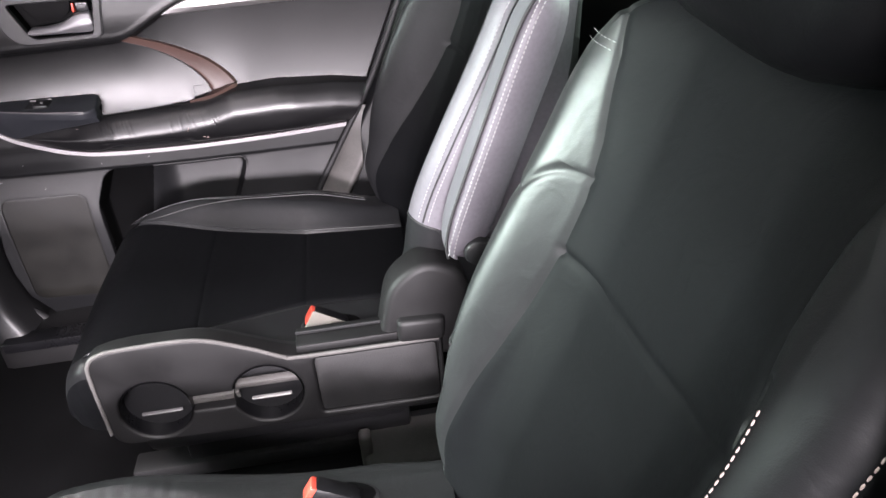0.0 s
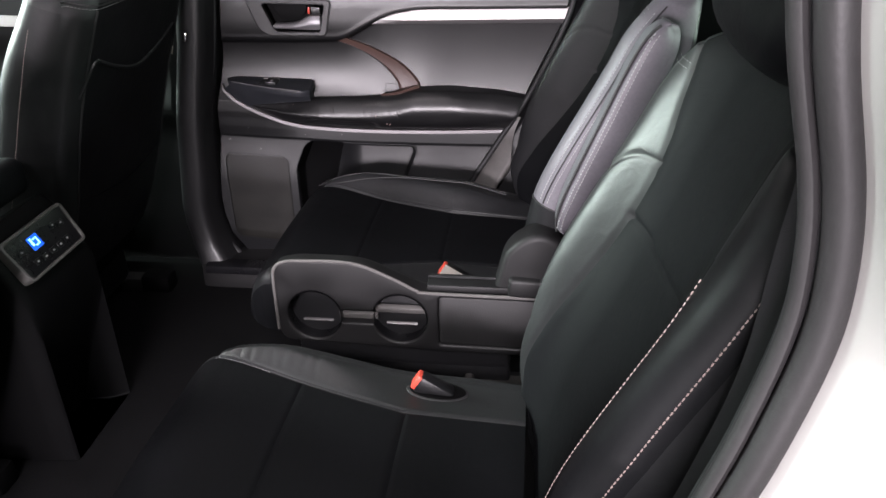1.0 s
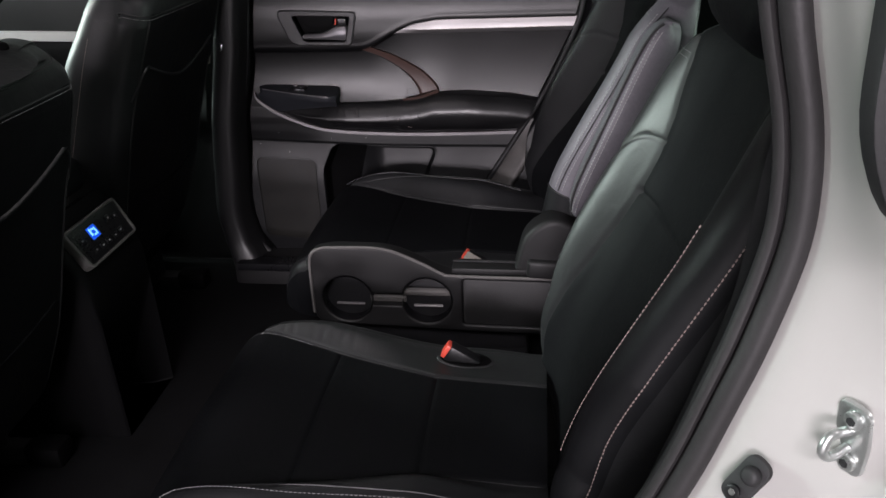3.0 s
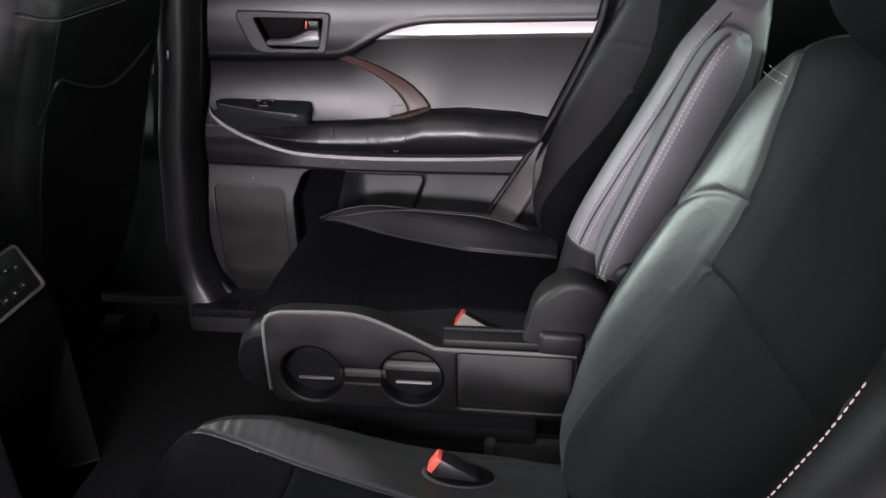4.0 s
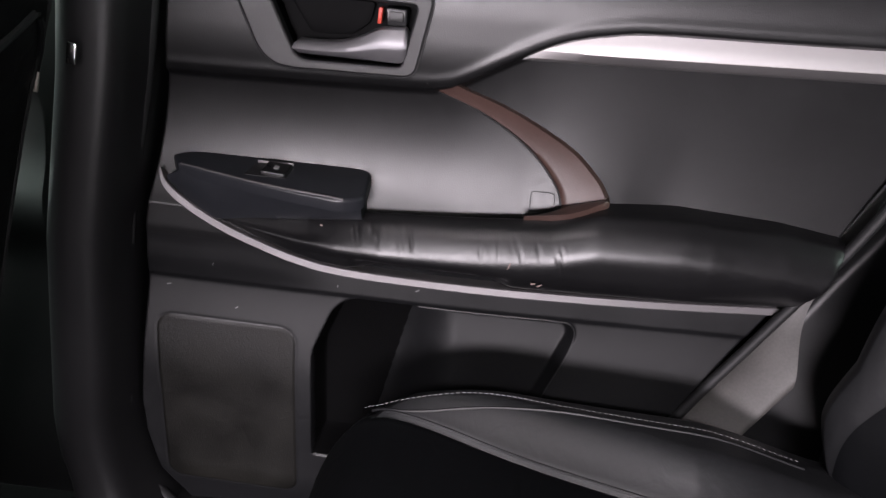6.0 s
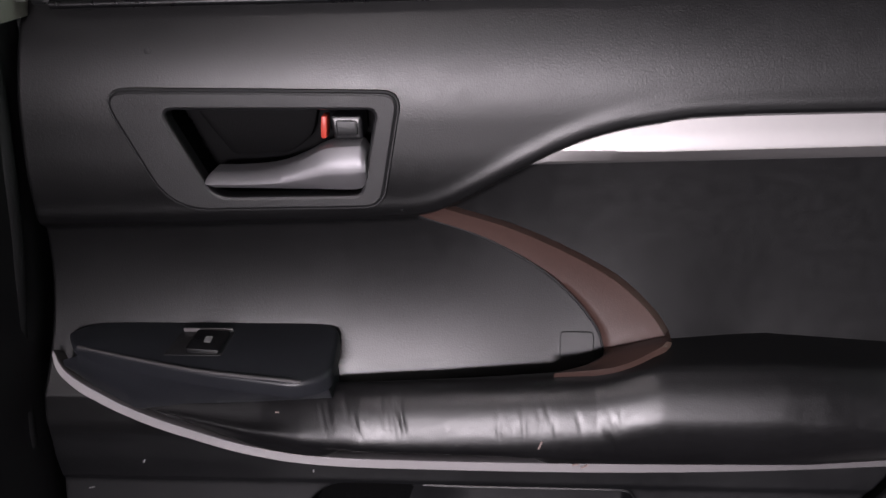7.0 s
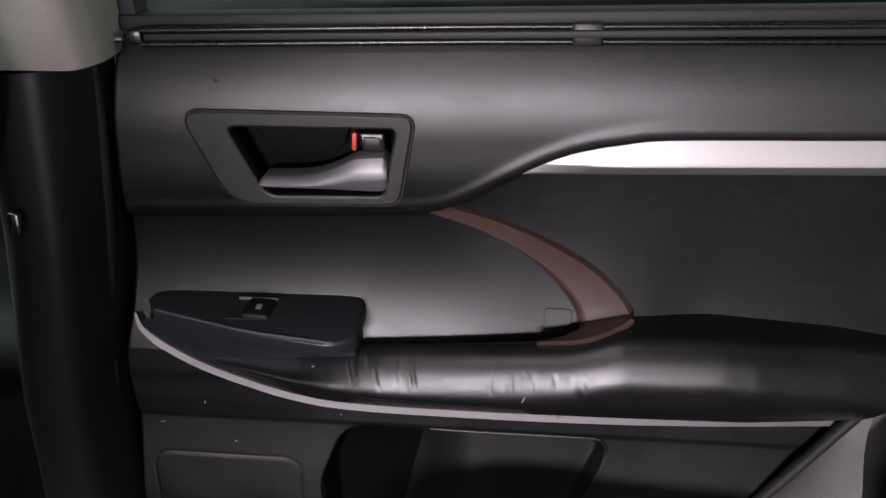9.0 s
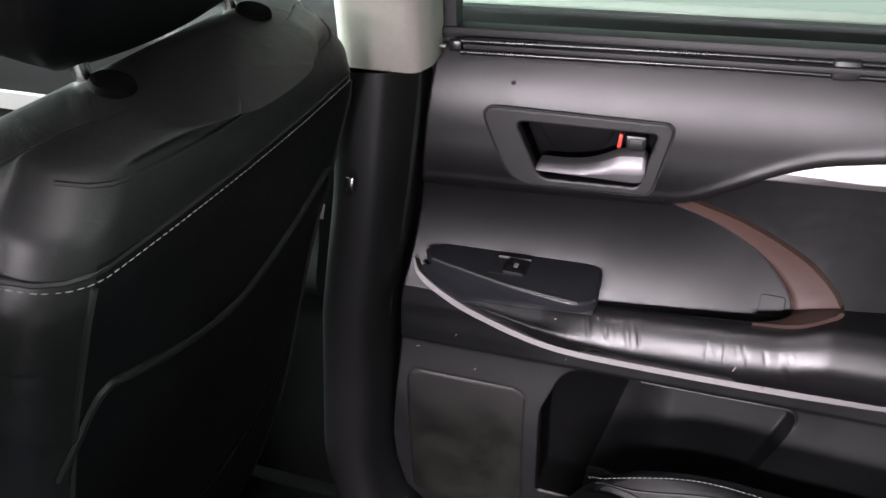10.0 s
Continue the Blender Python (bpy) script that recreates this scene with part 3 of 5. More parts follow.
def build_armrest(door):
    xs = np.concatenate([np.linspace(-0.097, 0.05, 60), np.linspace(0.051, 0.32, 270), np.linspace(0.324, 0.612, 70)])
    n = 70
    rows = []
    for x in xs:
        zb = float(strip_z(x)) + 0.004
        zt = float(line_at([(-0.097, 0.516), (-0.05, 0.5245), (-0.01, 0.5305), (0.08, 0.545), (0.197, 0.5535), (0.283, 0.561), (0.33, 0.572), (0.42, 0.574), (0.53, 0.566), (0.612, 0.553)], x))
        front = float(line_at([(-0.097, 0.696), (-0.06, 0.690), (0.0, 0.677), (0.05, 0.667), (0.1, 0.660), (0.25, 0.654), (0.45, 0.656), (0.58, 0.668), (0.612, 0.680)], x))
        wide = float(step(0.285, 0.335, x))
        back = 0.752
        lip = 0.702 + (0.752 - 0.702) * wide
        g = min(1.0, (zt - zb) / 0.055)
        sec = [(0.730, zb), (0.712, zb + 0.001), (front + 0.026, zb + 0.008), (front + 0.008, zb + 0.026), (front, zt - 0.043), (front + 0.007 * g, zt - 0.021 * g), (front + 0.018 * g, zt - 0.006 * g),
               (front + 0.030 * g, zt), (max(front + 0.034, lip - 0.006), zt - 0.004 + 0.006 * wide), (max(front + 0.037, lip), zt - 0.009 + 0.013 * wide)]
        k = (zt - zb) / 0.07
        thin = [(front + 0.010, zb + 0.006 * k), (front + 0.004, zb + 0.02 * k), (front, zt - 0.034 * k)]
        k = float(step(0.092, 0.055, zt - zb))
        sec[2:5] = [(a * (1 - k) + c * k, b * (1 - k) + d * k) for (a, b), (c, d) in zip(sec[2:5], thin)]
        sec += [(max(front + 0.039, lip + 0.004), zt - 0.014 * (1 - wide) + 0.004 * wide), (back, zt - 0.016 * (1 - wide) + 0.005 * wide)]
        p = smooth_line([(0, a, b) for a, b in sec], 4)
        q = np.array([[v.y, v.z] for v in p])
        s = np.concatenate([[0], np.cumsum(np.hypot(*np.diff(q, axis=0).T))])
        u = np.linspace(0, s[-1], n)
        rows.append(np.stack([np.full(n, x), np.interp(u, s, q[:, 0]), np.interp(u, s, q[:, 1])], -1))
    P = np.array(rows)
    # grip hollow in the underside
    hollow = step(0.06, 0.10, P[..., 0]) * step(0.250, 0.215, P[..., 0]) * step(0.4985, 0.490, P[..., 2]) * step(0.718, 0.70, P[..., 1])
    P[..., 1] += 0.020 * hollow
    # creases pressed into the vinyl
    rnd = random.Random(4)
    for i in range(34):
        x0 = rnd.uniform(0.065, 0.135) if i % 2 else rnd.uniform(0.205, 0.305)
        zc = rnd.uniform(0.520, 0.542)
        deep, lean = rnd.uniform(0.0002, 0.0006), rnd.uniform(0.1, 0.5)
        P[..., 1] += deep * np.exp(-((P[..., 0] - x0 - lean * (zc - P[..., 2])) / rnd.uniform(0.0013, 0.0024)) ** 2 - ((P[..., 2] - zc) / rnd.uniform(0.006, 0.014)) ** 2)
    P[..., 0] = np.minimum(P[..., 0], line_at(RIGHT, P[..., 2]) - 0.006)
    cap = P[-1:].copy()
    cap[..., 0] += 0.002
    cap[..., 1] = 0.75
    P = np.concatenate([P, cap], 0)
    grid("armrest", P, ARM_LIT, door, "padded armrest with creased vinyl", flip=True)


def build_switch(door):
    out = rounded([(-0.152, 0.012), (-0.134, 0.026), (-0.07, 0.031), (0.045, 0.031), (0.080, 0.024), (0.082, -0.036), (0.057, -0.046), (-0.03, -0.033), (-0.140, -0.006)],
                  [0.004, 0.012, 0.02, 0.02, 0.014, 0.012, 0.012, 0.05, 0.004], 5)
    base = pose(0.003, 0.6945, 0.5795, -79) @ Matrix.Scale(0.975, 4)
    sw = part("switch_panel", plate_bm(out, base, 0.015, 0.004, seg=3), SATIN, door, "satin black window switch panel")
    part("switch_well", plate_bm(rounded([(-0.053, 0.013), (-0.008, 0.013), (-0.011, -0.015), (-0.059, -0.015)], 0.002), base @ Matrix.Translation((0, -0.0006, 0)), 0.004, 0.0005), RUBBER, sw)
    part("window_switch", plate_bm(rounded([(-0.037, 0.011), (-0.009, 0.011), (-0.012, -0.0135), (-0.041, -0.0135)], 0.003), base @ pose(0, -0.0035, 0, 0, 0, 4), 0.005, 0.0015), GLOSS, sw,
         "glossy black rocker")
    part("switch_edge", box_bm((0.042, 0.0035, 0.0016), base @ pose(-0.030, -0.002, 0.0140), 0.0004), SILVER, sw, "bright edge")
    part("switch_symbol", plate_bm(rounded([(-0.0270, 0.002), (-0.0215, 0.002), (-0.0220, -0.005), (-0.0275, -0.005)], 0.001), base @ pose(0, -0.0042, 0, 0, 0, 4), 0.001, 0),
         DARKTHREAD, sw, "small pale mark")
    # pale tube painted as the highlight along the panel's front edge
    line = smooth_line([(-0.136, 0.0012, -0.0045), (-0.07, 0.0004, -0.0215), (-0.02, 0.0004, -0.0320), (0.045, 0.0004, -0.0405), (0.060, 0.0008, -0.0420)], 6)
    tube("front_edge", [base @ p for p in line], 0.0014, STRIP, sw, "painted highlight on the front edge", 8)
    # skirt from the panel's front edge down to the strip and the armrest
    rows = []
    for x in np.linspace(-0.150, 0.078, 60):
        y0, z0 = float(line_at([(-0.150, 0.698), (-0.134, 0.690), (-0.065, 0.676), (-0.017, 0.666), (0.047, 0.658), (0.078, 0.664)], x)), float(line_at([(-0.150, 0.560), (-0.120, 0.5755), (0.078, 0.5725)], x))
        z1 = float(line_at([(-0.150, 0.550), (-0.128, 0.5305), (-0.097, 0.513), (-0.05, 0.521), (-0.01, 0.527), (0.078, 0.540)], x))
        y1 = float(line_at([(-0.150, 0.702), (-0.097, 0.696), (-0.05, 0.694), (0.0, 0.686), (0.078, 0.678)], x))
        rows.append([(x, y0 + (y1 - y0) * k - 0.003 * math.sin(k * math.pi), z0 + (z1 - z0) * k) for k in np.linspace(0, 1, 10)] + [(x, y1 + 0.03, z1 - 0.004)])
    rows.append([(x, y + 0.035, z) for x, y, z in rows[-1]])
    grid("skirt", np.array(rows), SATIN, sw, "smooth black skirt", smooth=50)
    return sw


rear_door = build_far_door()
build_armrest(rear_door)
build_switch(rear_door)
# small square cover flush in the front insert, with a fine joint round it
HOOK = rounded([(0.2585, 0.580), (0.2845, 0.580), (0.2845, 0.556), (0.2585, 0.556)], 0.004)
hx, hz = np.linspace(0.2585, 0.2845, 9)[None, :], np.linspace(0.556, 0.580, 9)[:, None]
hx, hz = hx + 0 * hz, hz + 0 * hx
hook = grid("hook_cover", np.stack([hx, door_depth(hx, hz) - 0.0003, hz], -1), SOFT, rear_door, "small square cover")
tube("joint", [(x, float(door_depth(np.array(x), np.array(z))) - 0.0004, z) for x, z in HOOK + HOOK[:1]], 0.0005, RUBBER, hook, "", 5)
# belt line: weatherstrip, sunshade rails and their clip, glass
belt = part("weatherstrip", box_bm((0.86, 0.026, 0.012), pose(0.29, 0.730, 0.8545), 0.003), RUBBER, rear_door, "black rubber weatherstrip")
for z, y in ((0.8505, 0.7035), (0.8395, 0.700)):
    tube("sunshade_rail", [(-0.090, y, z), (0.20, y, z), (0.45, y, z - 0.001), (0.68, y, z - 0.001)], 0.0032, GLOSS, rear_door, "thin black rail")
part("rail_slot", box_bm((0.77, 0.006, 0.0055), pose(0.297, 0.7035, 0.8450), 0.001), RUBBER, rear_door)
part("rail_clip", box_bm((0.024, 0.012, 0.019), pose(0.284, 0.6995, 0.8450), 0.003), PLASTIC, rear_door, "black sunshade clip")
part("rail_end", box_bm((0.014, 0.010, 0.012), pose(-0.096, 0.703, 0.8455), 0.002), GLOSS, rear_door)
tube("end_pin", [(-0.122, 0.704, 0.8435), (-0.108, 0.703, 0.8435)], 0.002, SILVER, rear_door)
pane = link("window_glass", [(-0.12, 0.738, 0.852), (0.72, 0.738, 0.852), (0.66, 0.66, 1.21), (-0.10, 0.66, 1.21), (-0.12, 0.742, 0.852), (0.72, 0.742, 0.852), (0.66, 0.664, 1.21), (-0.10, 0.664, 1.21)],
            [(0, 1, 2, 3), (7, 6, 5, 4), (0, 4, 5, 1), (1, 5, 6, 2), (2, 6, 7, 3), (3, 7, 4, 0)], GLASS, rear_door, "greenish tinted window glass", 30)
pane.visible_shadow = False
frame_line = [(-0.118, 0.735, 0.80), (-0.115, 0.732, 0.87), (-0.10, 0.69, 1.05), (-0.095, 0.655, 1.19)]
sweep("window_frame", frame_line, [(-0.014, -0.012), (-0.014, 0.012), (0.014, 0.012), (0.014, -0.012)], RUBBER, rear_door, "black window frame")
sweep("window_frame", [(0.715, 0.735, 0.80), (0.71, 0.73, 0.9), (0.68, 0.69, 1.05), (0.63, 0.655, 1.19)], [(-0.02, -0.012), (-0.02, 0.012), (0.02, 0.012), (0.02, -0.012)], RUBBER, rear_door,
      "black window frame")
# small scuffs and a screw mark on the lining
for x, z, a, l in ((0.241, 0.516, 20, 0.008), (0.275, 0.497, 60, 0.006), (0.268, 0.4985, 80, 0.005), (0.035, 0.5335, 90, 0.003)):
    part("scuff", box_bm((0.0016, 0.0012, l), pose(x, line_at([(0, 0.672), (0.1, 0.660), (0.25, 0.6545)], x) - 0.0004, z, 0, a), 0.0004), THREAD, rear_door, "pale scuff")
for x, z, a, l in ((-0.105, 0.452, 30, 0.004), (-0.165, 0.415, 75, 0.006), (0.045, 0.440, 10, 0.003), (0.14, 0.446, 65, 0.005), (-0.08, 0.395, 50, 0.004)):
    part("scuff", box_bm((0.0012, 0.0012, l), pose(x, float(door_depth(np.array(x), np.array(z))) - 0.0003, z, 0, a), 0.0004), DARKTHREAD, rear_door, "pale scuff")
part("screw_mark", cyl_bm(0.0028, 0.0012, pose(-0.032, float(door_depth(np.array(-0.032), np.array(0.807))), 0.807, 90), 12, 0.0004), RUBBER, rear_door)

# the door is hollow in plan: its rear part lies deeper than its front edge
def bow(x):
    return 0.08 * (min(x, 0.12) + 0.05) + (0.0 if x < 0.12 else 0.25 * (0.0256 - max(0.0, 0.28 - x) ** 2))


def bend_door(ob):
    for child in ob.children:
        bend_door(child)
    if ob.type == "MESH":
        for v in ob.data.vertices:
            d = bow(v.co.x)
            # x and z scale about a mean camera point, to fit the camera's view
            k = 1 + d / (v.co.y - 0.15)
            v.co = (0.25 + (v.co.x - 0.25) * k, v.co.y + d, 0.93 + (v.co.z - 0.93) * k)


bend_door(rear_door)

# ---- far side of the body ----
seal = structure(thing("door_seal_far", (0.5, 0.72, 0.1)), "black rubber seal round the far rear door opening", "door seal")
tube("rear_seal", smooth_line([(0.350, 0.715, 0.06), (0.462, 0.715, 0.289), (0.540, 0.715, 0.42), (0.621, 0.715, 0.555), (0.695, 0.715, 0.716), (0.716, 0.715, 0.80), (0.722, 0.71, 0.88)], 6), 0.0065, RUBBER, seal)
tube("front_seal", smooth_line([(-0.175, 0.69, 0.09), (-0.212, 0.69, 0.14), (-0.226, 0.69, 0.22), (-0.196, 0.69, 0.5), (-0.158, 0.69, 0.683), (-0.137, 0.69, 0.84), (-0.118, 0.66, 1.05)], 6), 0.010, RUBBER, seal)
quarter = structure(thing("quarter_trim_far", (1.0, 0.75, 0.03)), "dark plastic lining behind the far door", "car trim")
zz = np.linspace(0.03, 0.88, 60)[:, None]
lx = line_at(RIGHT, zz) + 0.020
xx = lx + (1.75 - lx) * (np.linspace(0, 1, 70)[None, :] ** 2)
zz = zz + 0 * xx
yy = 0.705 + 0.02 * step(0.3, 0.0, xx - lx) - 0.10 * np.exp(-((xx - 1.0) / 0.3) ** 2) * step(0.5, 0.3, zz) + 0.03 * step(0.03, 0.0, xx - lx)
grid("lining", np.stack([xx, yy, zz], -1), LOWER, quarter, "dark grey plastic lining")
zz = np.linspace(0.10, 0.49, 40)[:, None]
lx = line_at(RIGHT, zz) + 0.022
xx = lx + (0.014 + 0.070 * step(0.49, 0.30, zz)) * np.linspace(0, 1, 24)[None, :]
zz = zz + 0 * xx
grid("sill_trim", np.stack([xx, 0.722 - 0.045 * np.sqrt(np.clip((xx - lx) / 0.05, 0, 1)) * step(0.49, 0.38, zz) + 0.05 * step(0.055, 0.084, xx - lx), zz], -1), GREY, quarter, "grey curved sill trim")
box("pillar_rear", (0.74, 0.62, 0.85), (0.95, 0.72, 1.25), HEADLINER, quarter, 0.02)

pillar = structure(thing("pillar_far", (-0.24, 0.70, 0.03)), "car pillar with black lower and grey beige upper trim", "car pillar")
out = []
for z in np.linspace(0.06, 0.832, 40):
    c = float(line_at(LEFT, z)) - 0.036
    flare = 0.02 * math.exp(-((z - 0.06) / 0.06) ** 2)
    w = 0.042
    ring = rounded([(c - w * 1.6, 0.76), (c - w - flare, 0.628 - flare), (c + w * 0.55, 0.634 - flare), (c + w * 0.92, 0.70), (c + w * 0.85, 0.76)], [0.01, 0.03, 0.02, 0.01, 0.01], 5)
    out.append([(x, y, z) for x, y in ring] + [(*ring[0], z)])
grid("lower_trim", np.array(out), PILLAR, pillar, "black plastic lower trim", flip=True)
out = []
for z in np.linspace(0.832, 1.25, 20):
    c = float(line_at([(0.832, -0.158), (1.25, -0.13)], z))
    y0 = 0.640 - 0.16 * (z - 0.832)
    ring = rounded([(c - 0.07, y0 + 0.11), (c - 0.05, y0 + 0.004), (c + 0.040, y0), (c + 0.048, y0 + 0.03), (c + 0.04, y0 + 0.11)], [0.01, 0.02, 0.012, 0.01, 0.01], 5)
    out.append([(x, y, z) for x, y in ring] + [(*ring[0], z)])
grid("upper_trim", np.array(out), BEIGE, pillar, "grey beige upper trim", flip=True)
tagged(part("belt_tongue", box_bm((0.010, 0.006, 0.022), pose(-0.196, 0.620, 0.705, 0, 10), 0.002), CHROME, None), "small bright metal belt tongue beside the pillar", "seat belt")
tagged(part("belt_label", box_bm((0.004, 0.003, 0.020), pose(-0.222, 0.598, 0.680, 0, 14), 0.0008), BEIGE, None), "small pale label on the belt beside the pillar", "label")


# ---- seats ----
def pad_rings(vs, width, face, depth, r, m, nf=90, nc=7, ns=10, nb=16, knots=None, rb=0.0):
    """Closed rings of a cushion in its own (across, along, out): width(v) is half its breadth, face(o, v) its padded face, depth(v) its back."""
    rings, tags = [], None
    for v in vs:
        w, d = width(v), depth(v)
        rr = min(r, w * 0.6)
        o = np.linspace(-(w - rr), w - rr, nf)
        if knots:
            # rows of the mesh follow the seams
            lo, hi = knots(v)
            lo, hi = max(lo, -(w - rr) + 0.004), min(hi, w - rr - 0.004)
            k = nf // 5
            o = np.concatenate([np.linspace(-(w - rr), lo, k + 1)[:-1], np.linspace(lo, hi, nf - 2 * k), np.linspace(hi, w - rr, k + 1)[1:]])
        n = face(o, v)
        d = max(d, rr - min(n[0], n[-1]) + rb + 0.002)
        pts, tg = [np.stack([o, n], -1)], ["f"] * nf
        a = np.linspace(0, math.pi / 2, nc + 1)[1:]
        pts.append(np.stack([w - rr + rr * np.sin(a), n[-1] - rr + rr * np.cos(a)], -1))
        s = np.linspace(n[-1] - rr, -d + rb, ns + 1)[1:]
        pts.append(np.stack([w - 0.012 * np.linspace(0, 1, ns + 1)[1:] ** 2, s], -1))
        b = np.linspace(w - 0.012, -w + 0.012, nb + 1)[1:]
        if rb:
            b = np.sin(np.linspace(math.pi / 2, -math.pi / 2, nb + 1)[1:]) * (w - 0.012)
        roll = rb * (1 - np.sqrt(np.clip(1 - (np.clip((np.abs(b) - (w - 0.012 - rb)) / max(rb, 1e-6), 0, 1)) ** 2, 0, 1))) if rb else 0
        pts.append(np.stack([b, -d - 0.012 * (1 - (b / w) ** 2) + roll], -1))
        s = np.linspace(-d + rb, n[0] - rr, ns + 1)[1:]
        pts.append(np.stack([-w + 0.012 * np.linspace(1, 0, ns + 1)[1:] ** 2, s], -1))
        a = np.linspace(math.pi / 2, 0, nc + 1)[1:]
        pts.append(np.stack([-(w - rr) - rr * np.sin(a), n[0] - rr + rr * np.cos(a)], -1))
        tg += ["e"] * nc + ["s"] * ns + ["b"] * nb + ["t"] * ns + ["g"] * nc
        p = np.concatenate(pts)
        rings.append(np.stack([p[:, 0] * m, np.full(len(p), v), p[:, 1]], -1))
        tags = tg
    return np.array(rings), tags


def seat_pad(name, parent, place, vs, width, face, depth, r, m, classify, mats, labels, mat, **kw):
    R, tags = pad_rings(vs, width, face, depth, r, m, **kw)
    mid0, mid1 = R[0].mean(0), R[-1].mean(0)
    R = np.concatenate([np.broadcast_to(mid0, R[:1].shape), R, np.broadcast_to(mid1, R[:1].shape)])
    M = np.array(place)
    W = R @ M[:3, :3].T + M[:3, 3]
    keys = np.empty((W.shape[0] - 1, W.shape[1] - 1), dtype="<U28")
    oc, vc = (R[1:, 1:, 0] + R[:-1, :-1, 0]) / 2 * m, (R[1:, 1:, 1] + R[:-1, :-1, 1]) / 2
    for j in range(keys.shape[1]):
        for i in range(keys.shape[0]):
            keys[i, j] = classify(oc[i, j], vc[i, j], tags[j])
    return grid(name, W, mat, parent, flip=(m > 0), keys=keys, mats=mats, labels=labels, smooth=70)


def bell(x, s):
    return np.exp(-(x / s) ** 2)


RECLINE = 20.0


def back_frame(x, y, z, tilt):
    """Axes of a backrest: across, up along the back, forward out of its face."""
    a = radians(tilt)
    return Matrix(((0, math.sin(a), -math.cos(a), x), (1, 0, 0, y), (0, math.cos(a), math.sin(a), z), (0, 0, 0, 1)))


def cushion_frame(x, y, z, tilt):
    """Axes of a seat cushion: across, from its front to its rear, up out of its face."""
    a = radians(tilt)
    return Matrix(((0, math.cos(a), math.sin(a), x), (1, 0, 0, y), (0, -math.sin(a), math.cos(a), z), (0, 0, 0, 1)))


def smooth_pts(pts, n=8):
    return [(p.x, p.y) for p in smooth_line([(a, b, 0) for a, b in pts], n)]


SEAM_L = smooth_pts([(-0.190, 0.625), (-0.172, 0.58), (-0.154, 0.50), (-0.148, 0.44), (-0.150, 0.38)], 4)
SEAM_R = smooth_pts([(0.185, 0.625), (0.172, 0.58), (0.170, 0.52), (0.186, 0.47)], 4)
SEAM_MID = smooth_pts([(-0.149, 0.379), (-0.05, 0.384), (0.05, 0.393), (0.13, 0.408), (0.190, 0.44)], 4)
CAP_SEAM = smooth_pts([(-0.150, 0.462), (-0.178, 0.455), (-0.205, 0.425), (-0.225, 0.380)], 4)
SEAM_SIDE = smooth_pts([(-0.150, 0.38), (-0.156, 0.31), (-0.164, 0.23), (-0.176, 0.14), (-0.190, 0.06), (-0.196, 0.02)], 4)
BOLSTER_R = smooth_pts([(0.186, 0.495), (0.196, 0.44), (0.199, 0.34), (0.199, 0.24), (0.199, 0.17), (0.195, 0.09)], 4)


# what sets one chair's backrest apart: how far its inner and outer bolsters stand out, and to which side its seams turn
BACK = {"inner": 0.014, "outer": 0.0, "turn": 1}


def back_width(v):
    return float(line_at([(0.0, 0.236), (0.07, 0.246), (0.14, 0.238), (0.20, 0.243), (0.3, 0.252), (0.5, 0.254), (0.57, 0.249), (0.61, 0.230), (0.635, 0.205), (0.652, 0.175), (0.664, 0.130), (0.670, 0.075)], v))


def back_face(o, v):
    a = np.abs(o)
    n = -0.030 + 0.030 * step(0.08, 0.205, a) * step(-0.1, 0.1, v) - 0.006 * step(0.20, 0.25, a)
    n = n + 0.028 * bell(v - 0.28, 0.20) * step(0.145, 0.215, a) + 0.014 * bell(v - 0.16, 0.13)
    n = n - 0.045 * (1 - np.sqrt(np.clip(1 - (np.clip(v - 0.60, 0, 0.07) / 0.0705) ** 2, 0, 1)))
    # the inner bolster stands out further
    n = n + np.where(o < 0, BACK["inner"], BACK["outer"]) * step(0.13, 0.215, a) * step(-0.12, 0.10, v) * step(0.66, 0.52, v)
    q = o * BACK["turn"]
    for line in (SEAM_L, SEAM_R, SEAM_MID, SEAM_SIDE):
        n = n - 0.0028 * bell(seg_dist(q, v, line), 0.0042)
    for line in (BOLSTER_R, CAP_SEAM):
        n = n - 0.0030 * bell(seg_dist(q, v, line), 0.0036)
    return n


def back_knots(v):
    """Where the two long seams cross the backrest at a height."""
    lo, hi = (-float(np.interp(v, [0.02, 0.06, 0.14, 0.23, 0.31, 0.38, 0.44, 0.50, 0.58, 0.625], [0.196, 0.190, 0.176, 0.164, 0.156, 0.150, 0.148, 0.154, 0.172, 0.190])),
            float(np.interp(v, [0.09, 0.17, 0.24, 0.34, 0.44, 0.47, 0.52, 0.58, 0.625], [0.195, 0.199, 0.199, 0.199, 0.196, 0.186, 0.170, 0.172, 0.185])))
    return (lo, hi) if BACK["turn"] > 0 else (-hi, -lo)


def back_class(o, v, tag):
    if tag in "b":
        return "back_cover"
    if tag in "tg" and v < 0.205:
        return "lower_side"
    if tag in "st":
        return "side_panel#" + tag
    if tag in "e":
        return "bolster#r"
    if tag in "g":
        return "side_panel#t"
    lo, hi = back_knots(v)
    if lo < o < hi:
        return "centre_panel" if v > 0.384 else "lower_panel"
    return "bolster#r" if o > 0 else ("bolster#l" if v < 0.462 else "upper_bolster")


def on_back(F, m, o, v, lift=0.0012):
    return F @ Vector((o * m, v, float(back_face(np.array([o]), v)[0]) + lift))


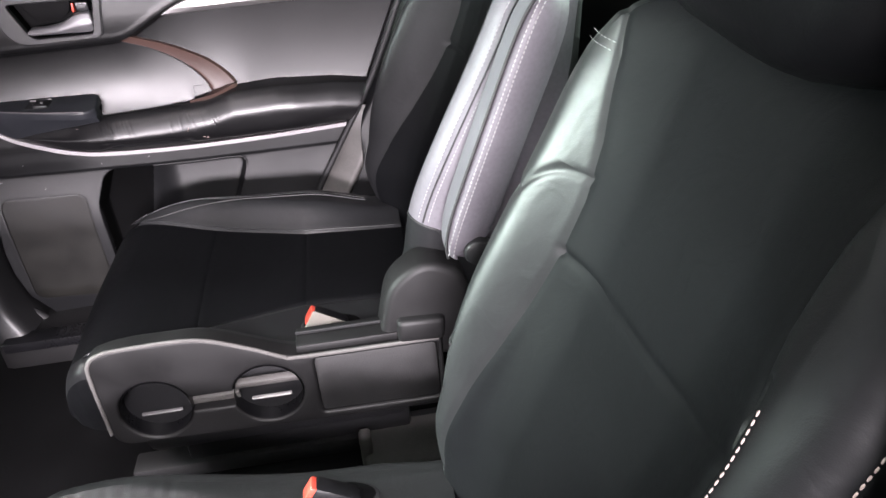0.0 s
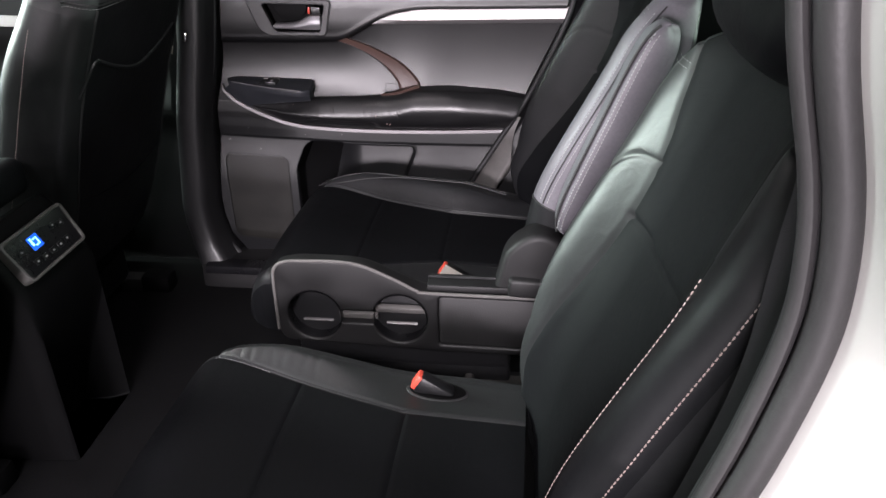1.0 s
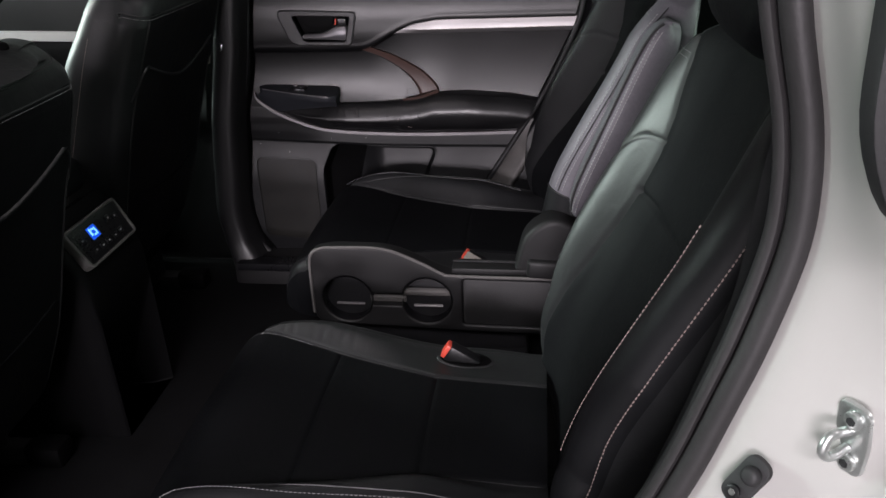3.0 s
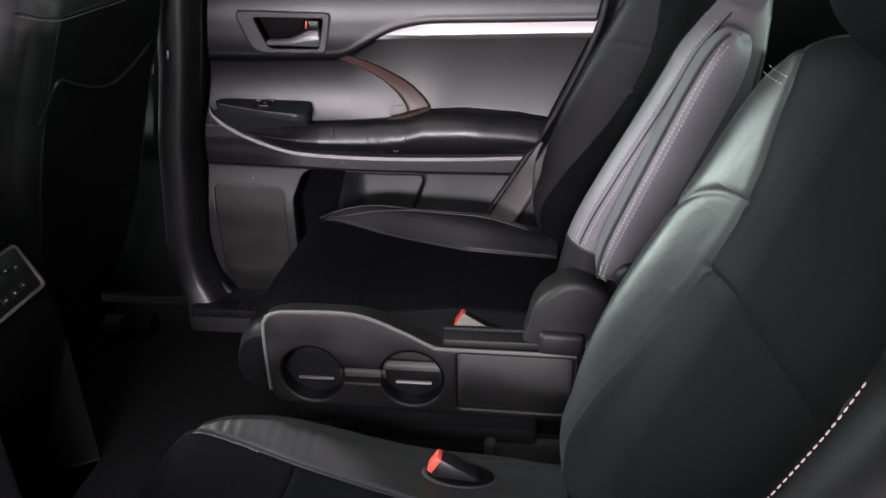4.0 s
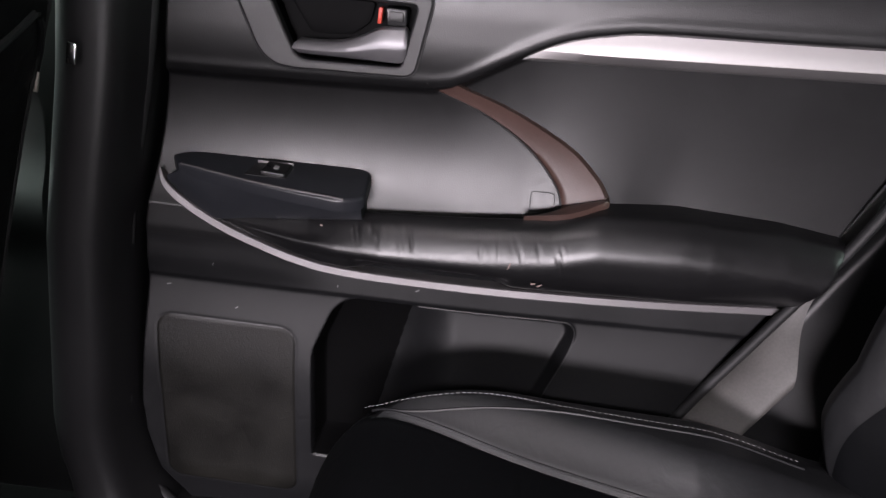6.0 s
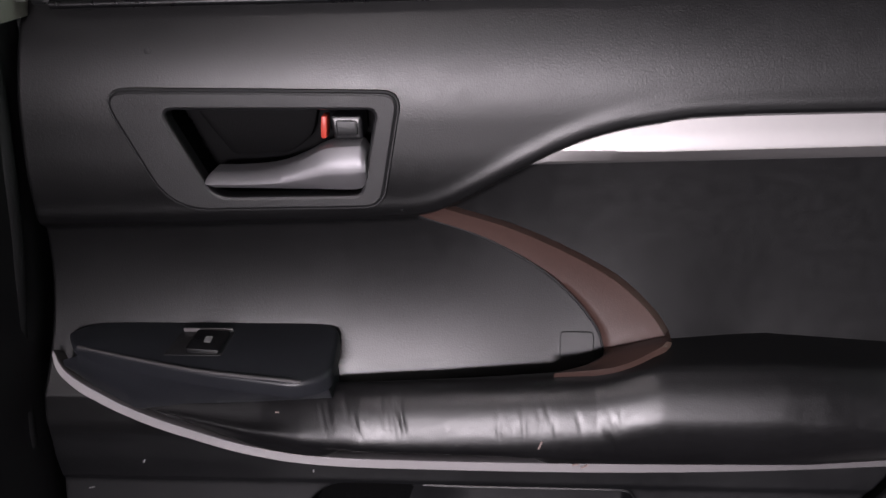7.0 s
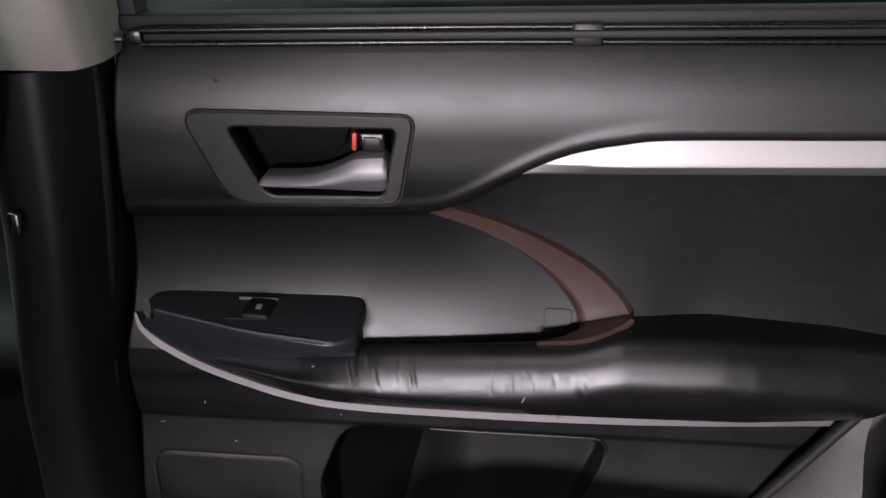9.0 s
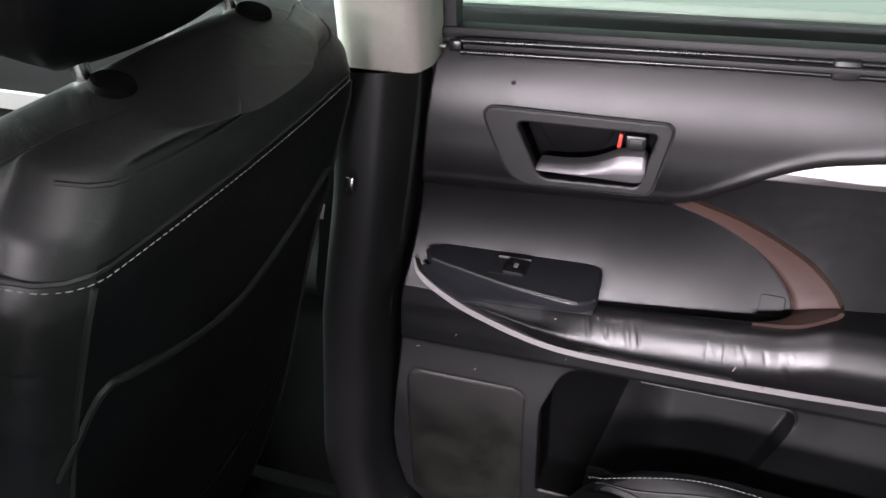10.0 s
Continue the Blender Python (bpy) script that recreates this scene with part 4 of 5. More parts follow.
def on_edge(F, m, s, v, deg, lift=0.0012):
    """A point on the rounded outer edge of a backrest, deg round from its face."""
    w, r, a = back_width(v), 0.040, radians(deg)
    f = float(back_face(np.array([s * (w - r)]), v)[0])
    return F @ Vector((s * m * (w - r + (r + lift) * math.sin(a)), v, f - r + (r + lift) * math.cos(a)))


def headrest(parent, F, m, v, n, w=0.13, h=0.17, d=0.055, mat=None, posts=True, post=None, sleeve=0.0):
    def width(q):
        return w * (1 - abs(q / h * 2 - 1) ** 4 * 0.25) * max(0.15, (1 - abs(q / h * 2 - 1) ** 7)) ** 0.5

    def face(o, q):
        return d * math.sqrt(max(0.02, 1 - abs(q / h * 2 - 1) ** 3.5)) - 0.02 * (o / w) ** 2

    def depth(q):
        return d * math.sqrt(max(0.02, 1 - abs(q / h * 2 - 1) ** 3.5))
    hr = F @ Matrix.Translation((0, v, n))
    seat_pad("headrest", parent, hr, np.linspace(0, h, 26), width, face, depth, 0.03, m, lambda o, q, t: "headrest", {}, {}, mat or LEATHER, nf=24, nb=24, ns=6)
    n = n if post is None else post
    for s in (-1, 1) if posts else ():
        a, b = F @ Vector((0.088 * s, sleeve - 0.04, n)), F @ Vector((0.088 * s, v + 0.06, n + 0.04))
        tube("headrest_post", [a, (a + b) / 2, b], 0.006, CHROME, parent, "bright steel post")
        part("post_sleeve", cyl_bm(0.015, 0.016, Matrix.Translation(F @ Vector((0.088 * s, sleeve, n - 0.004))) @ pose(0, 0, 0, 0, 18), 20, 0.005), SHADE_BLACK, parent, "black plastic sleeve")


def cushion_edge(v):
    return float(np.interp(v, [0.03, 0.08, 0.22, 0.395, 0.585], [0.215, 0.200, 0.165, 0.120, 0.118]))


def cushion_width(v):
    return float(line_at([(0.0, 0.195), (0.015, 0.214), (0.04, 0.230), (0.10, 0.243), (0.25, 0.25), (0.5, 0.25), (0.56, 0.24)], v))


def cushion_face(o, v):
    a = np.abs(o)
    seam = cushion_edge(v)
    out = np.where(o > 0, 0.048 - 0.026 * step(0.40, 0.56, v), 0.030 - 0.032 * step(0.16, 0.42, v))
    n = 0.008 * bell(o, 0.13) + out * step(seam - 0.01, seam + 0.055, a) * step(-0.02, 0.10, v)
    n = n - 0.012 * step(0.20, 0.25, a)
    n = n + 0.012 * bell(v - 0.10, 0.09)
    n = n - 0.105 * (1 - np.sqrt(np.clip(1 - (np.clip(0.085 - v, 0, 0.085) / 0.0855) ** 2, 0, 1)))
    n = n - 0.0045 * bell(a - seam, 0.0034)
    inner = a < seam
    for i in range(9):
        # creases across the front of the inner bolster
        n = n - (o < 0) * (0.0010 + 0.0004 * (i % 3)) * bell(v - 0.085 - 0.019 * i - 0.10 * (a - 0.20) * (1 if i % 2 else -0.6), 0.0035) * bell(a - 0.205, 0.022)
    n = n - 0.0026 * bell(v - 0.222, 0.003) * inner - 0.0026 * bell(v - 0.398, 0.003) * inner
    return n


def cushion_class(o, v, tag):
    if tag in "stb":
        return "cushion_base"
    if tag in "eg":
        return "cushion_bolster#" + ("r" if o > 0 else "l")
    seam = cushion_edge(v)
    if abs(o) > seam:
        return "cushion_bolster#" + ("r" if o > 0 else "l")
    return "front_panel" if v < 0.222 else ("middle_panel" if v < 0.398 else "rear_panel")


def on_cushion(F, m, o, v, lift=0.001):
    return F @ Vector((o * m, v, float(cushion_face(np.array([o]), v)[0]) + lift))


def build_rear_seat(yc, m, label, inner, bolster):
    seat = thing("captain_chair", (0.40, yc, FLOOR), label, "car seat", "rear seats")
    F = back_frame(0.625, yc, 0.300, RECLINE)
    far = inner is SIDE
    BACK.update(inner=0.032 if far else 0.014, outer=0.062 if far else 0.0, turn=-1 if far else 1)
    vs = np.concatenate([np.linspace(0.0, 0.60, 150), np.linspace(0.604, 0.670, 26)])
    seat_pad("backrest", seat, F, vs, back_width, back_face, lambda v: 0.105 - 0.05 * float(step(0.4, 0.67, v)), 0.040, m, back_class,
             {"back_cover": PLASTIC, "side_panel#s": LEATHER if far else LIT_LEATHER, "side_panel#t": inner, "lower_side": BOLSTER if far else inner, "upper_bolster": bolster, "bolster#r": BOLSTER if far else SHADED_LEATHER, "bolster#l": bolster},
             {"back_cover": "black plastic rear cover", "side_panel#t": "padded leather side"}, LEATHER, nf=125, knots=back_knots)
    if not far:
        stitches("stitching", [on_back(F, m, o + 0.009, v) for o, v in BOLSTER_R if v < 0.487][:-3], THREAD, seat, r=0.0009, label="pale contrast stitching")
    for deg in (70,):
        stitches("stitching", [on_edge(F, m, 1, v, deg + 14 * (0.575 - v) / 0.45) for v in np.linspace(0.12, 0.575, 50)], THREAD, seat, r=0.0009, normal=(-0.6, m * 0.8, 0.1), label="pale contrast stitching")
        for turn in (46, 68):
            stitches("stitching", [on_edge(F, m, -1, v, turn) for v in np.linspace(0.215, 0.585, 50)], DARKTHREAD, seat, r=0.0010, normal=(-0.6, -m * 0.8, 0.1))
        tube("seam", [on_edge(F, m, -1, v, 57, 0.0002) for v in np.linspace(0.21, 0.60, 50)], 0.0014, RUBBER, seat, "", 6)
        tube("hem", [on_edge(F, m, -1, 0.205, d, 0.0) for d in np.linspace(0, 90, 10)] + [on_edge(F, m, -1, 0.198, 90, 0.0) + Vector((d, 0, -0.3 * d)) for d in np.linspace(0.01, 0.09, 6)], 0.0024, RUBBER, seat, "", 6)
    for dv in (0.578, 0.586):
        stitches("stitching", [on_back(F, m, o, dv + 0.02 * (o + 0.2)) for o in np.linspace(-0.226, -0.178, 6)], DARKTHREAD, seat)
    headrest(seat, F, m, 0.636, -0.022, w=0.15, h=0.22, d=0.078, posts=False)
    # cushion
    C = cushion_frame(0.050, yc, 0.336, 3.0)
    vs = np.concatenate([[0.0, 0.0015, 0.004, 0.008], np.linspace(0.012, 0.12, 34), np.linspace(0.124, 0.585, 110)])
    seat_pad("cushion", seat, C, vs, cushion_width, cushion_face, lambda v: 0.138, 0.028, m, cushion_class, {"cushion_base": LEATHER, "cushion_bolster#r": BOLSTER, "cushion_bolster#l": BOLSTER if far else LIT_LEATHER},
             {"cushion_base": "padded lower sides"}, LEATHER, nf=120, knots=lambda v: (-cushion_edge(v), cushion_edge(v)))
    stitches("stitching", [on_cushion(C, m, o + 0.007, v) for o, v in smooth_pts([(0.218, 0.045), (0.207, 0.08), (0.213, 0.2), (0.205, 0.36), (0.20, 0.52)])], DARKTHREAD, seat, normal=(0, 0, 1))
    stitches("stitching", [on_cushion(C, m, -o - 0.006, v) for o, v in smooth_pts([(0.198, 0.06), (0.185, 0.11), (0.168, 0.17)])], DARKTHREAD, seat, normal=(0, 0, 1))
    for o, v1 in ((0.004, 0.575), (-0.002, 0.40)):
        s = 1 if o > 0 else -1
        tube("piping", [on_cushion(C, m, s * cushion_edge(v) + o, v, 0.0006) for v in np.linspace(0.07, v1, 60)], 0.0015, BOLSTER, seat, "", 6)
    tube("piping", [on_cushion(C, m, o, v, 0.0004) for o, v in smooth_pts([(0.214, 0.055), (0.203, 0.10), (0.206, 0.2), (0.200, 0.36), (0.196, 0.52)])], 0.0015, BOLSTER, seat, "", 6)
    # buckle in its slot
    b = on_cushion(C, m, -0.180, 0.412, -0.006)
    part("buckle_slot", cyl_bm(0.030, 0.012, Matrix.Translation(b + Vector((0.030, 0, 0.0015))) @ pose(0, 0, 0, 0, 4) @ Matrix.Diagonal((1.75, 0.85, 1, 1)), 28, 0.004), RUBBER, seat, "black rubber slot rim")
    # flat disc painted as the shade inside the slot
    part("buckle_well", cyl_bm(0.0265, 0.012, Matrix.Translation(b + Vector((0.030, 0, 0.0022))) @ pose(0, 0, 0, 0, 4) @ Matrix.Diagonal((1.75, 0.85, 1, 1)), 28, 0.001), SHADE_BLACK, seat, "flat near-black disc as shade in the buckle slot")
    buckle = part("belt_buckle", box_bm((0.062, 0.026, 0.034), Matrix.Translation(b + Vector((0.024, 0, 0.010))) @ pose(0, 0, 0, 0, 32), 0.006), LOWER, seat, "black buckle housing")
    part("release_button", box_bm((0.012, 0.022, 0.028), Matrix.Translation(b + Vector((-0.0015, 0, 0.0265))) @ pose(0, 0, 0, 0, 32), 0.003), RED, buckle, "red release button")
    # pale plate gives the far buckle's side its reflection as colour
    if far:
        part("buckle_side", box_bm((0.058, 0.003, 0.036), Matrix.Translation(b + Vector((0.020, -0.0135, 0.014))) @ pose(0, 0, 0, 0, 32), 0.001), BEIGE, buckle, "pale plate painted as the reflection on the buckle")
    # frame, hinge covers and rails
    box("seat_base", (0.14, yc - 0.20, 0.10), (0.60, yc + 0.20, 0.22), PLASTIC, seat, 0.02, "black plastic seat base")
    for s in (-1, 1):
        box("floor_rail", (0.10, yc + s * 0.17 - 0.025, FLOOR), (0.72, yc + s * 0.17 + 0.025, 0.062), RUBBER, seat, 0.006)
        box("riser", (0.20, yc + s * 0.17 - 0.015, 0.055), (0.60, yc + s * 0.17 + 0.015, 0.13), PLASTIC, seat, 0.01)
    hinge = rounded([(-0.045, -0.09), (-0.042, 0.01), (-0.015, 0.035), (0.025, 0.03), (0.05, 0.0), (0.055, -0.09)], [0.02, 0.05, 0.04, 0.04, 0.03, 0.02], 6)
    yo = yc + m * 0.256
    part("hinge_cover", plate_bm(hinge, pose(0.655, min(yo, yo - m * 0.035), 0.335, 0, 0, 0), 0.030, 0.006), PLASTIC, seat, "black plastic hinge cover")
    return seat, F, C


near_seat, NF, NCU = build_rear_seat(-0.333, -1, "black leather captain's chair with pale stitched bolsters", LIT_LEATHER, LIT_LEATHER)
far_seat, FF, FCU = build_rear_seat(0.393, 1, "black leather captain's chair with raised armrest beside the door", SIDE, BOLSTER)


def build_arm_pad(seat, F, m):
    """The armrest folded up along the inner side of a backrest."""
    P0 = F @ Matrix.Translation((-0.296 * m, 0.200, 0.008)) @ Matrix.Rotation(radians(-1.6), 4, "X")

    def width(v):
        return 0.034 * max(0.25, 1 - abs(v / 0.39 * 2 - 1) ** 9) ** 0.5

    def face(o, v):
        return 0.027 * max(0.02, 1 - abs(v / 0.39 * 2 - 1) ** 6) ** 0.5 + 0.002 - 0.002 * (o / 0.034) ** 2 + 0 * o

    def depth(v):
        return 0.027 * max(0.02, 1 - abs(v / 0.39 * 2 - 1) ** 6) ** 0.5
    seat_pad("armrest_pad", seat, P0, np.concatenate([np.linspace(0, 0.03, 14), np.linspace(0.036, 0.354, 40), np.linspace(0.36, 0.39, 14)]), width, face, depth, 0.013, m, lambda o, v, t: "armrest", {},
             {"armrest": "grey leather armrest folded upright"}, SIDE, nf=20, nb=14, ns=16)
    line = [0.012 + 0.0145 * max(0.02, 1 - abs(v / 0.39 * 2 - 1) ** 7) ** 0.5 - 0.012 * 0.5 for v in np.linspace(0.014, 0.376, 40)]
    for lift in (0.0, -0.007):
        stitches("stitching", [P0 @ Vector((-0.0352 * m, v, n + lift)) for v, n in zip(np.linspace(0.014, 0.376, 40), line)], DARKTHREAD, seat, r=0.0010, normal=(0, -m, 0))
    edge = [P0 @ Vector((-0.028 * m, v, 0.0285 * max(0.02, 1 - abs(v / 0.39 * 2 - 1) ** 6) ** 0.5)) for v in np.linspace(0.006, 0.384, 50)]
    tube("piping", edge, 0.0024, RUBBER, seat, "dark leather piping", 8)
    c = F @ Vector((-0.293 * m, 0.225, -0.018))
    part("armrest_pivot", cyl_bm(0.020, 0.080, Matrix.Translation(c) @ pose(0, 0, 0, 90), 24, 0.006), PLASTIC, seat, "black round pivot cap")


build_arm_pad(far_seat, FF, 1)
# recliner housing below the raised armrest
hump = rounded([(0.555, 0.30), (0.588, 0.440), (0.645, 0.478), (0.705, 0.448), (0.72, 0.30)], [0.02, 0.05, 0.06, 0.05, 0.02], 8)
part("recliner_cover", plate_bm(hump, pose(0, 0.105, 0), 0.055, 0.012, seg=4), TRAY, far_seat, "rounded black plastic recliner cover")

# ---- folding tray on the far seat's inner side ----
tray = thing("folding_tray", (0.40, 0.11, 0.20), "black plastic cup holder tray folded down beside the chair", "tray")
OUT = rounded([(0.143, 0.225), (0.143, 0.395), (0.190, 0.407), (0.310, 0.406), (0.375, 0.376), (0.435, 0.347), (0.66, 0.345), (0.66, 0.212), (0.45, 0.215)],
              [0.03, 0.03, 0.02, 0.05, 0.05, 0.04, 0.006, 0.006, 0.05], 7)


def cup_slot():
    """Two round cup holes joined by a narrow channel, as one outline."""
    a, b, r, h = 0.218, 0.387, 0.054, 0.014
    t = math.asin(h / r)
    left = [(a + r * math.cos(t + (2 * math.pi - 2 * t) * i / 40), 0.286 + r * math.sin(t + (2 * math.pi - 2 * t) * i / 40)) for i in range(41)]
    right = [(b + r * math.cos(math.pi + t + (2 * math.pi - 2 * t) * i / 40), 0.286 + r * math.sin(math.pi + t + (2 * math.pi - 2 * t) * i / 40)) for i in range(41)]
    return left + right


BIN = rounded([(0.463, 0.338), (0.652, 0.336), (0.652, 0.228), (0.463, 0.231)], 0.008, 4)
face = part("tray_face", plate_bm(OUT, pose(0, 0.094, 0), 0.030, 0.005, [cup_slot(), BIN], seg=3), TRAY, tray, "smooth black tray top")
part("bin_mat", plate_bm([(x * 0.99 + 0.005, z * 0.98 + 0.0055) for x, z in BIN], pose(0, 0.099, 0), 0.012, 0.002), MAT, tray, "textured rubber mat")
part("tray_back", plate_bm([(0.402 + (x - 0.402) * 0.97, 0.3 + (z - 0.3) * 0.93) for x, z in OUT], pose(0, 0.124, 0), 0.012, 0.002), PLASTIC, tray)
for x in (0.218, 0.387):
    bm = bmesh.new()
    bmesh.ops.create_cone(bm, cap_ends=False, segments=36, radius1=0.054, radius2=0.052, depth=0.030)
    bmesh.ops.transform(bm, matrix=pose(x, 0.111, 0.286, 90), verts=bm.verts)
    part("cup_ring", bm, GLOSS, tray)
    if x > 0.3:
        part("cup_bar", box_bm((0.104, 0.012, 0.016), pose(x, 0.116, 0.296, 25), 0.003), GREY, tray, "grey cross bar in the cup hole")
    part("cup_spring", box_bm((0.062, 0.006, 0.004), pose(x, 0.117, 0.262, 30), 0.001), SILVER if x > 0.3 else STRIP, tray, "metal clip")
part("channel_floor", box_bm((0.078, 0.008, 0.017), pose(0.302, 0.114, 0.279, 20), 0.002), GREY, tray)
edge = smooth_line([(0.142, 0.0955, 0.25), (0.143, 0.0945, 0.36), (0.149, 0.0945, 0.390), (0.165, 0.0945, 0.402), (0.195, 0.0945, 0.4065), (0.30, 0.0945, 0.4055), (0.375, 0.0945, 0.3765), (0.42, 0.0945, 0.3525),
                    (0.45, 0.0945, 0.347), (0.655, 0.0945, 0.3455)], 6)
tube("tray_rim", edge, 0.0032, GREY, tray, "pale grey rim", 8)
box("tray_ledge", (0.44, 0.102, 0.345), (0.60, 0.150, 0.361), TRAY, tray, 0.004)
tube("ledge_rail", [(0.44, 0.132, 0.3635), (0.52, 0.132, 0.3635), (0.592, 0.132, 0.3635)], 0.0032, LOWER, tray, "", 8)
part("tray_latch", box_bm((0.072, 0.055, 0.040), pose(0.630, 0.118, 0.364, 0, 3), 0.008, 3), TRAY, tray, "black latch block")
box("tray_arm", (0.30, 0.130, 0.20), (0.62, 0.165, 0.30), PLASTIC, tray, 0.01)

# ---- front seats ----


def front_width(v):
    return float(line_at([(0.0, 0.21), (0.15, 0.235), (0.35, 0.24), (0.50, 0.240), (0.60, 0.230), (0.645, 0.212), (0.67, 0.182), (0.683, 0.12), (0.6848, 0.09)], v))


def front_face(o, v):
    a = np.abs(o)
    return 0.055 + 0.03 * step(0.12, 0.20, a) * step(0.65, 0.4, v) - 0.055 * (1 - math.sqrt(max(0, 1 - (max(0, v - 0.605) / 0.08) ** 2))) + 0 * o


def build_front_seat(yc, m, label, x0, z0, raised=0.0):
    seat = thing("front_seat", (-0.70, yc, FLOOR), label, "car seat", "front seats")
    F = back_frame(x0, yc, z0, 21.0)

    def rear(v):
        return 0.062 - 0.05 * (1 - math.sqrt(max(0, 1 - (max(0, v - 0.595) / 0.09) ** 2))) + 0.02 * float(step(0.45, 0.1, v))

    def classify(o, v, t):
        if v > 0.655:
            return "shoulder"
        if t == "b":
            edge = 0.86 * (front_width(v) - 0.012)
            return ("seat_back_cover" if abs(o) < edge else "rear_bolster#" + ("r" if o > 0 else "l")) if v < 0.630 else "shoulder"
        if v > 0.60 and t in "stge":
            return "shoulder"
        return "side_panel#" + ("r" if o > 0 else "l") if t in "stge" else "front_panel"
    seat_pad("backrest", seat, F, np.concatenate([np.linspace(0, 0.59, 70), 0.59 + 0.0948 * np.sin(np.linspace(0.03, 1, 34) * math.pi / 2)]), front_width, front_face, rear, 0.03, m, classify, {"seat_back_cover": SHADED_LEATHER, "side_panel#l": LIT_LEATHER, "rear_bolster#l": LIT_LEATHER, "rear_bolster#r": LIT_LEATHER, "shoulder": LIT_LEATHER},
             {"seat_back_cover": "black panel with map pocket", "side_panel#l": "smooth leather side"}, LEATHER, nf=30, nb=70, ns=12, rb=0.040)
    headrest(seat, F, m, 0.668 + raised, 0.070, w=0.145, h=0.20, d=0.056, post=0.004, sleeve=0.682)

    def back(o, v):
        w = front_width(v)
        roll = 0.040 * (1 - math.sqrt(1 - min(1, max(0, (abs(o) - (w - 0.052)) / 0.040)) ** 2))
        return F @ Vector((o * m, v, -rear(v) - 0.0135 * (1 - (o / w) ** 2) + roll))
    # piping round the rear panel, shoulder seam and the pocket's edge
    arc = [back(o, 0.624 - 0.006 * (abs(o) / 0.18) ** 2) for o in np.linspace(-0.226, 0.226, 44)]
    stitches("shoulder_stitching", arc, DARKTHREAD, seat, r=0.0005, normal=(1, 0, 0.2))
    tube("top_seam", [back(o, 0.662 + 0.004 * (abs(o) / 0.18) ** 2) for o in np.linspace(-0.17, 0.17, 34)], 0.0018, RUBBER, seat, "", 6)
    tube("shoulder_seam", [p + Vector((-0.001, 0, 0.006)) for p in arc], 0.0022, RUBBER, seat, "", 6)
    for s in (-1, 1):
        tube("panel_seam", [back(s * 0.86 * (front_width(v) - 0.012), v) for v in np.linspace(0.02, 0.615, 30)], 0.0025, RUBBER, seat, "", 6)
        stitches("side_stitching", [F @ Vector((m * s * (front_width(v) + 0.0005), v, 0.030)) for v in np.linspace(0.02, 0.30 if s * m * yc > 0 else 0.56, 30)], THREAD, seat, normal=(0, s * m, 0), label="pale stitching")
    tube("pocket_edge", [back(o, 0.465 + 0.75 * abs(o) ** 1.5 - 0.09 * max(0, (abs(o) - 0.165) / 0.04) ** 2) for o in np.linspace(-0.205, 0.205, 44)], 0.004, BOLSTER, seat, "", 8)
    tube("pocket_hem", [back(o, 0.19 + 0.3 * abs(o) ** 1.5) for o in np.linspace(-0.17, 0.17, 24)], 0.002, LEATHER, seat, "", 6)
    C = cushion_frame(-0.97, yc, 0.34, 5.0)

    def cf(o, v):
        return 0.03 * step(0.13, 0.21, np.abs(o)) - 0.08 * (1 - math.sqrt(max(0, 1 - (max(0, 0.08 - v) / 0.081) ** 2))) + 0 * o
    seat_pad("cushion", seat, C, np.linspace(0, 0.54, 40), lambda v: float(line_at([(0, 0.19), (0.05, 0.23), (0.54, 0.245)], v)), cf, lambda v: 0.13, 0.03, m, lambda o, v, t: "cushion", {}, {}, LEATHER, nf=30)
    box("seat_base", (-0.91, yc - 0.19, FLOOR + 0.03), (-0.45, yc + 0.19, 0.22), PLASTIC, seat, 0.02)
    for s in (-1, 1):
        box("floor_rail", (-0.97, yc + s * 0.18 - 0.022, FLOOR), (-0.35, yc + s * 0.18 + 0.022, 0.068), RUBBER, seat, 0.005)
        box("rail_cover", (-0.41, yc + s * 0.18 - 0.028, FLOOR), (-0.33, yc + s * 0.18 + 0.028, 0.080), CONSOLE, seat, 0.01, "worn rail cap")
    return seat


build_front_seat(0.40, 1, "black leather front passenger seat with steel headrest posts", -0.445, 0.290)
build_front_seat(-0.34, -1, "black leather driver's seat beside the centre console", -0.405, 0.252, 0.035)

# ---- centre console between the front seats ----
con = thing("centre_console", (-0.6, YC, FLOOR), "black centre console with lit rear climate controls", "console")
body = []
for x, zt, w in ((-1.3, 0.45, 0.13), (-0.42, 0.45, 0.125), (-0.35, 0.50, 0.12), (-0.315, 0.515, 0.118), (-0.285, 0.485, 0.115), (-0.245, 0.40, 0.112), (-0.240, 0.33, 0.105), (-0.275, 0.22, 0.085), (-0.33, 0.03, 0.075)):
    body.append([(x, y, z) for y, z in rounded([(YC - w, FLOOR), (YC - w, zt), (YC + w, zt), (YC + w, FLOOR)], [0.005, 0.03, 0.03, 0.005], 5)])
body = np.array(body)
grid("body", np.concatenate([body, body[:, :1]], 1), CONSOLE, con, "black plastic console body", flip=True)
part("armrest_lid", box_bm((0.34, 0.225, 0.075), pose(-0.50, YC, 0.545, 0, -3), 0.025, 4), LEATHER, con, "black leather armrest lid")
frame_out = rounded([(-0.112, 0.050), (0.112, 0.050), (0.105, -0.050), (-0.105, -0.050)], 0.014, 5)
frame_in = rounded([(-0.103, 0.043), (0.103, 0.043), (0.097, -0.043), (-0.097, -0.043)], 0.010, 5)


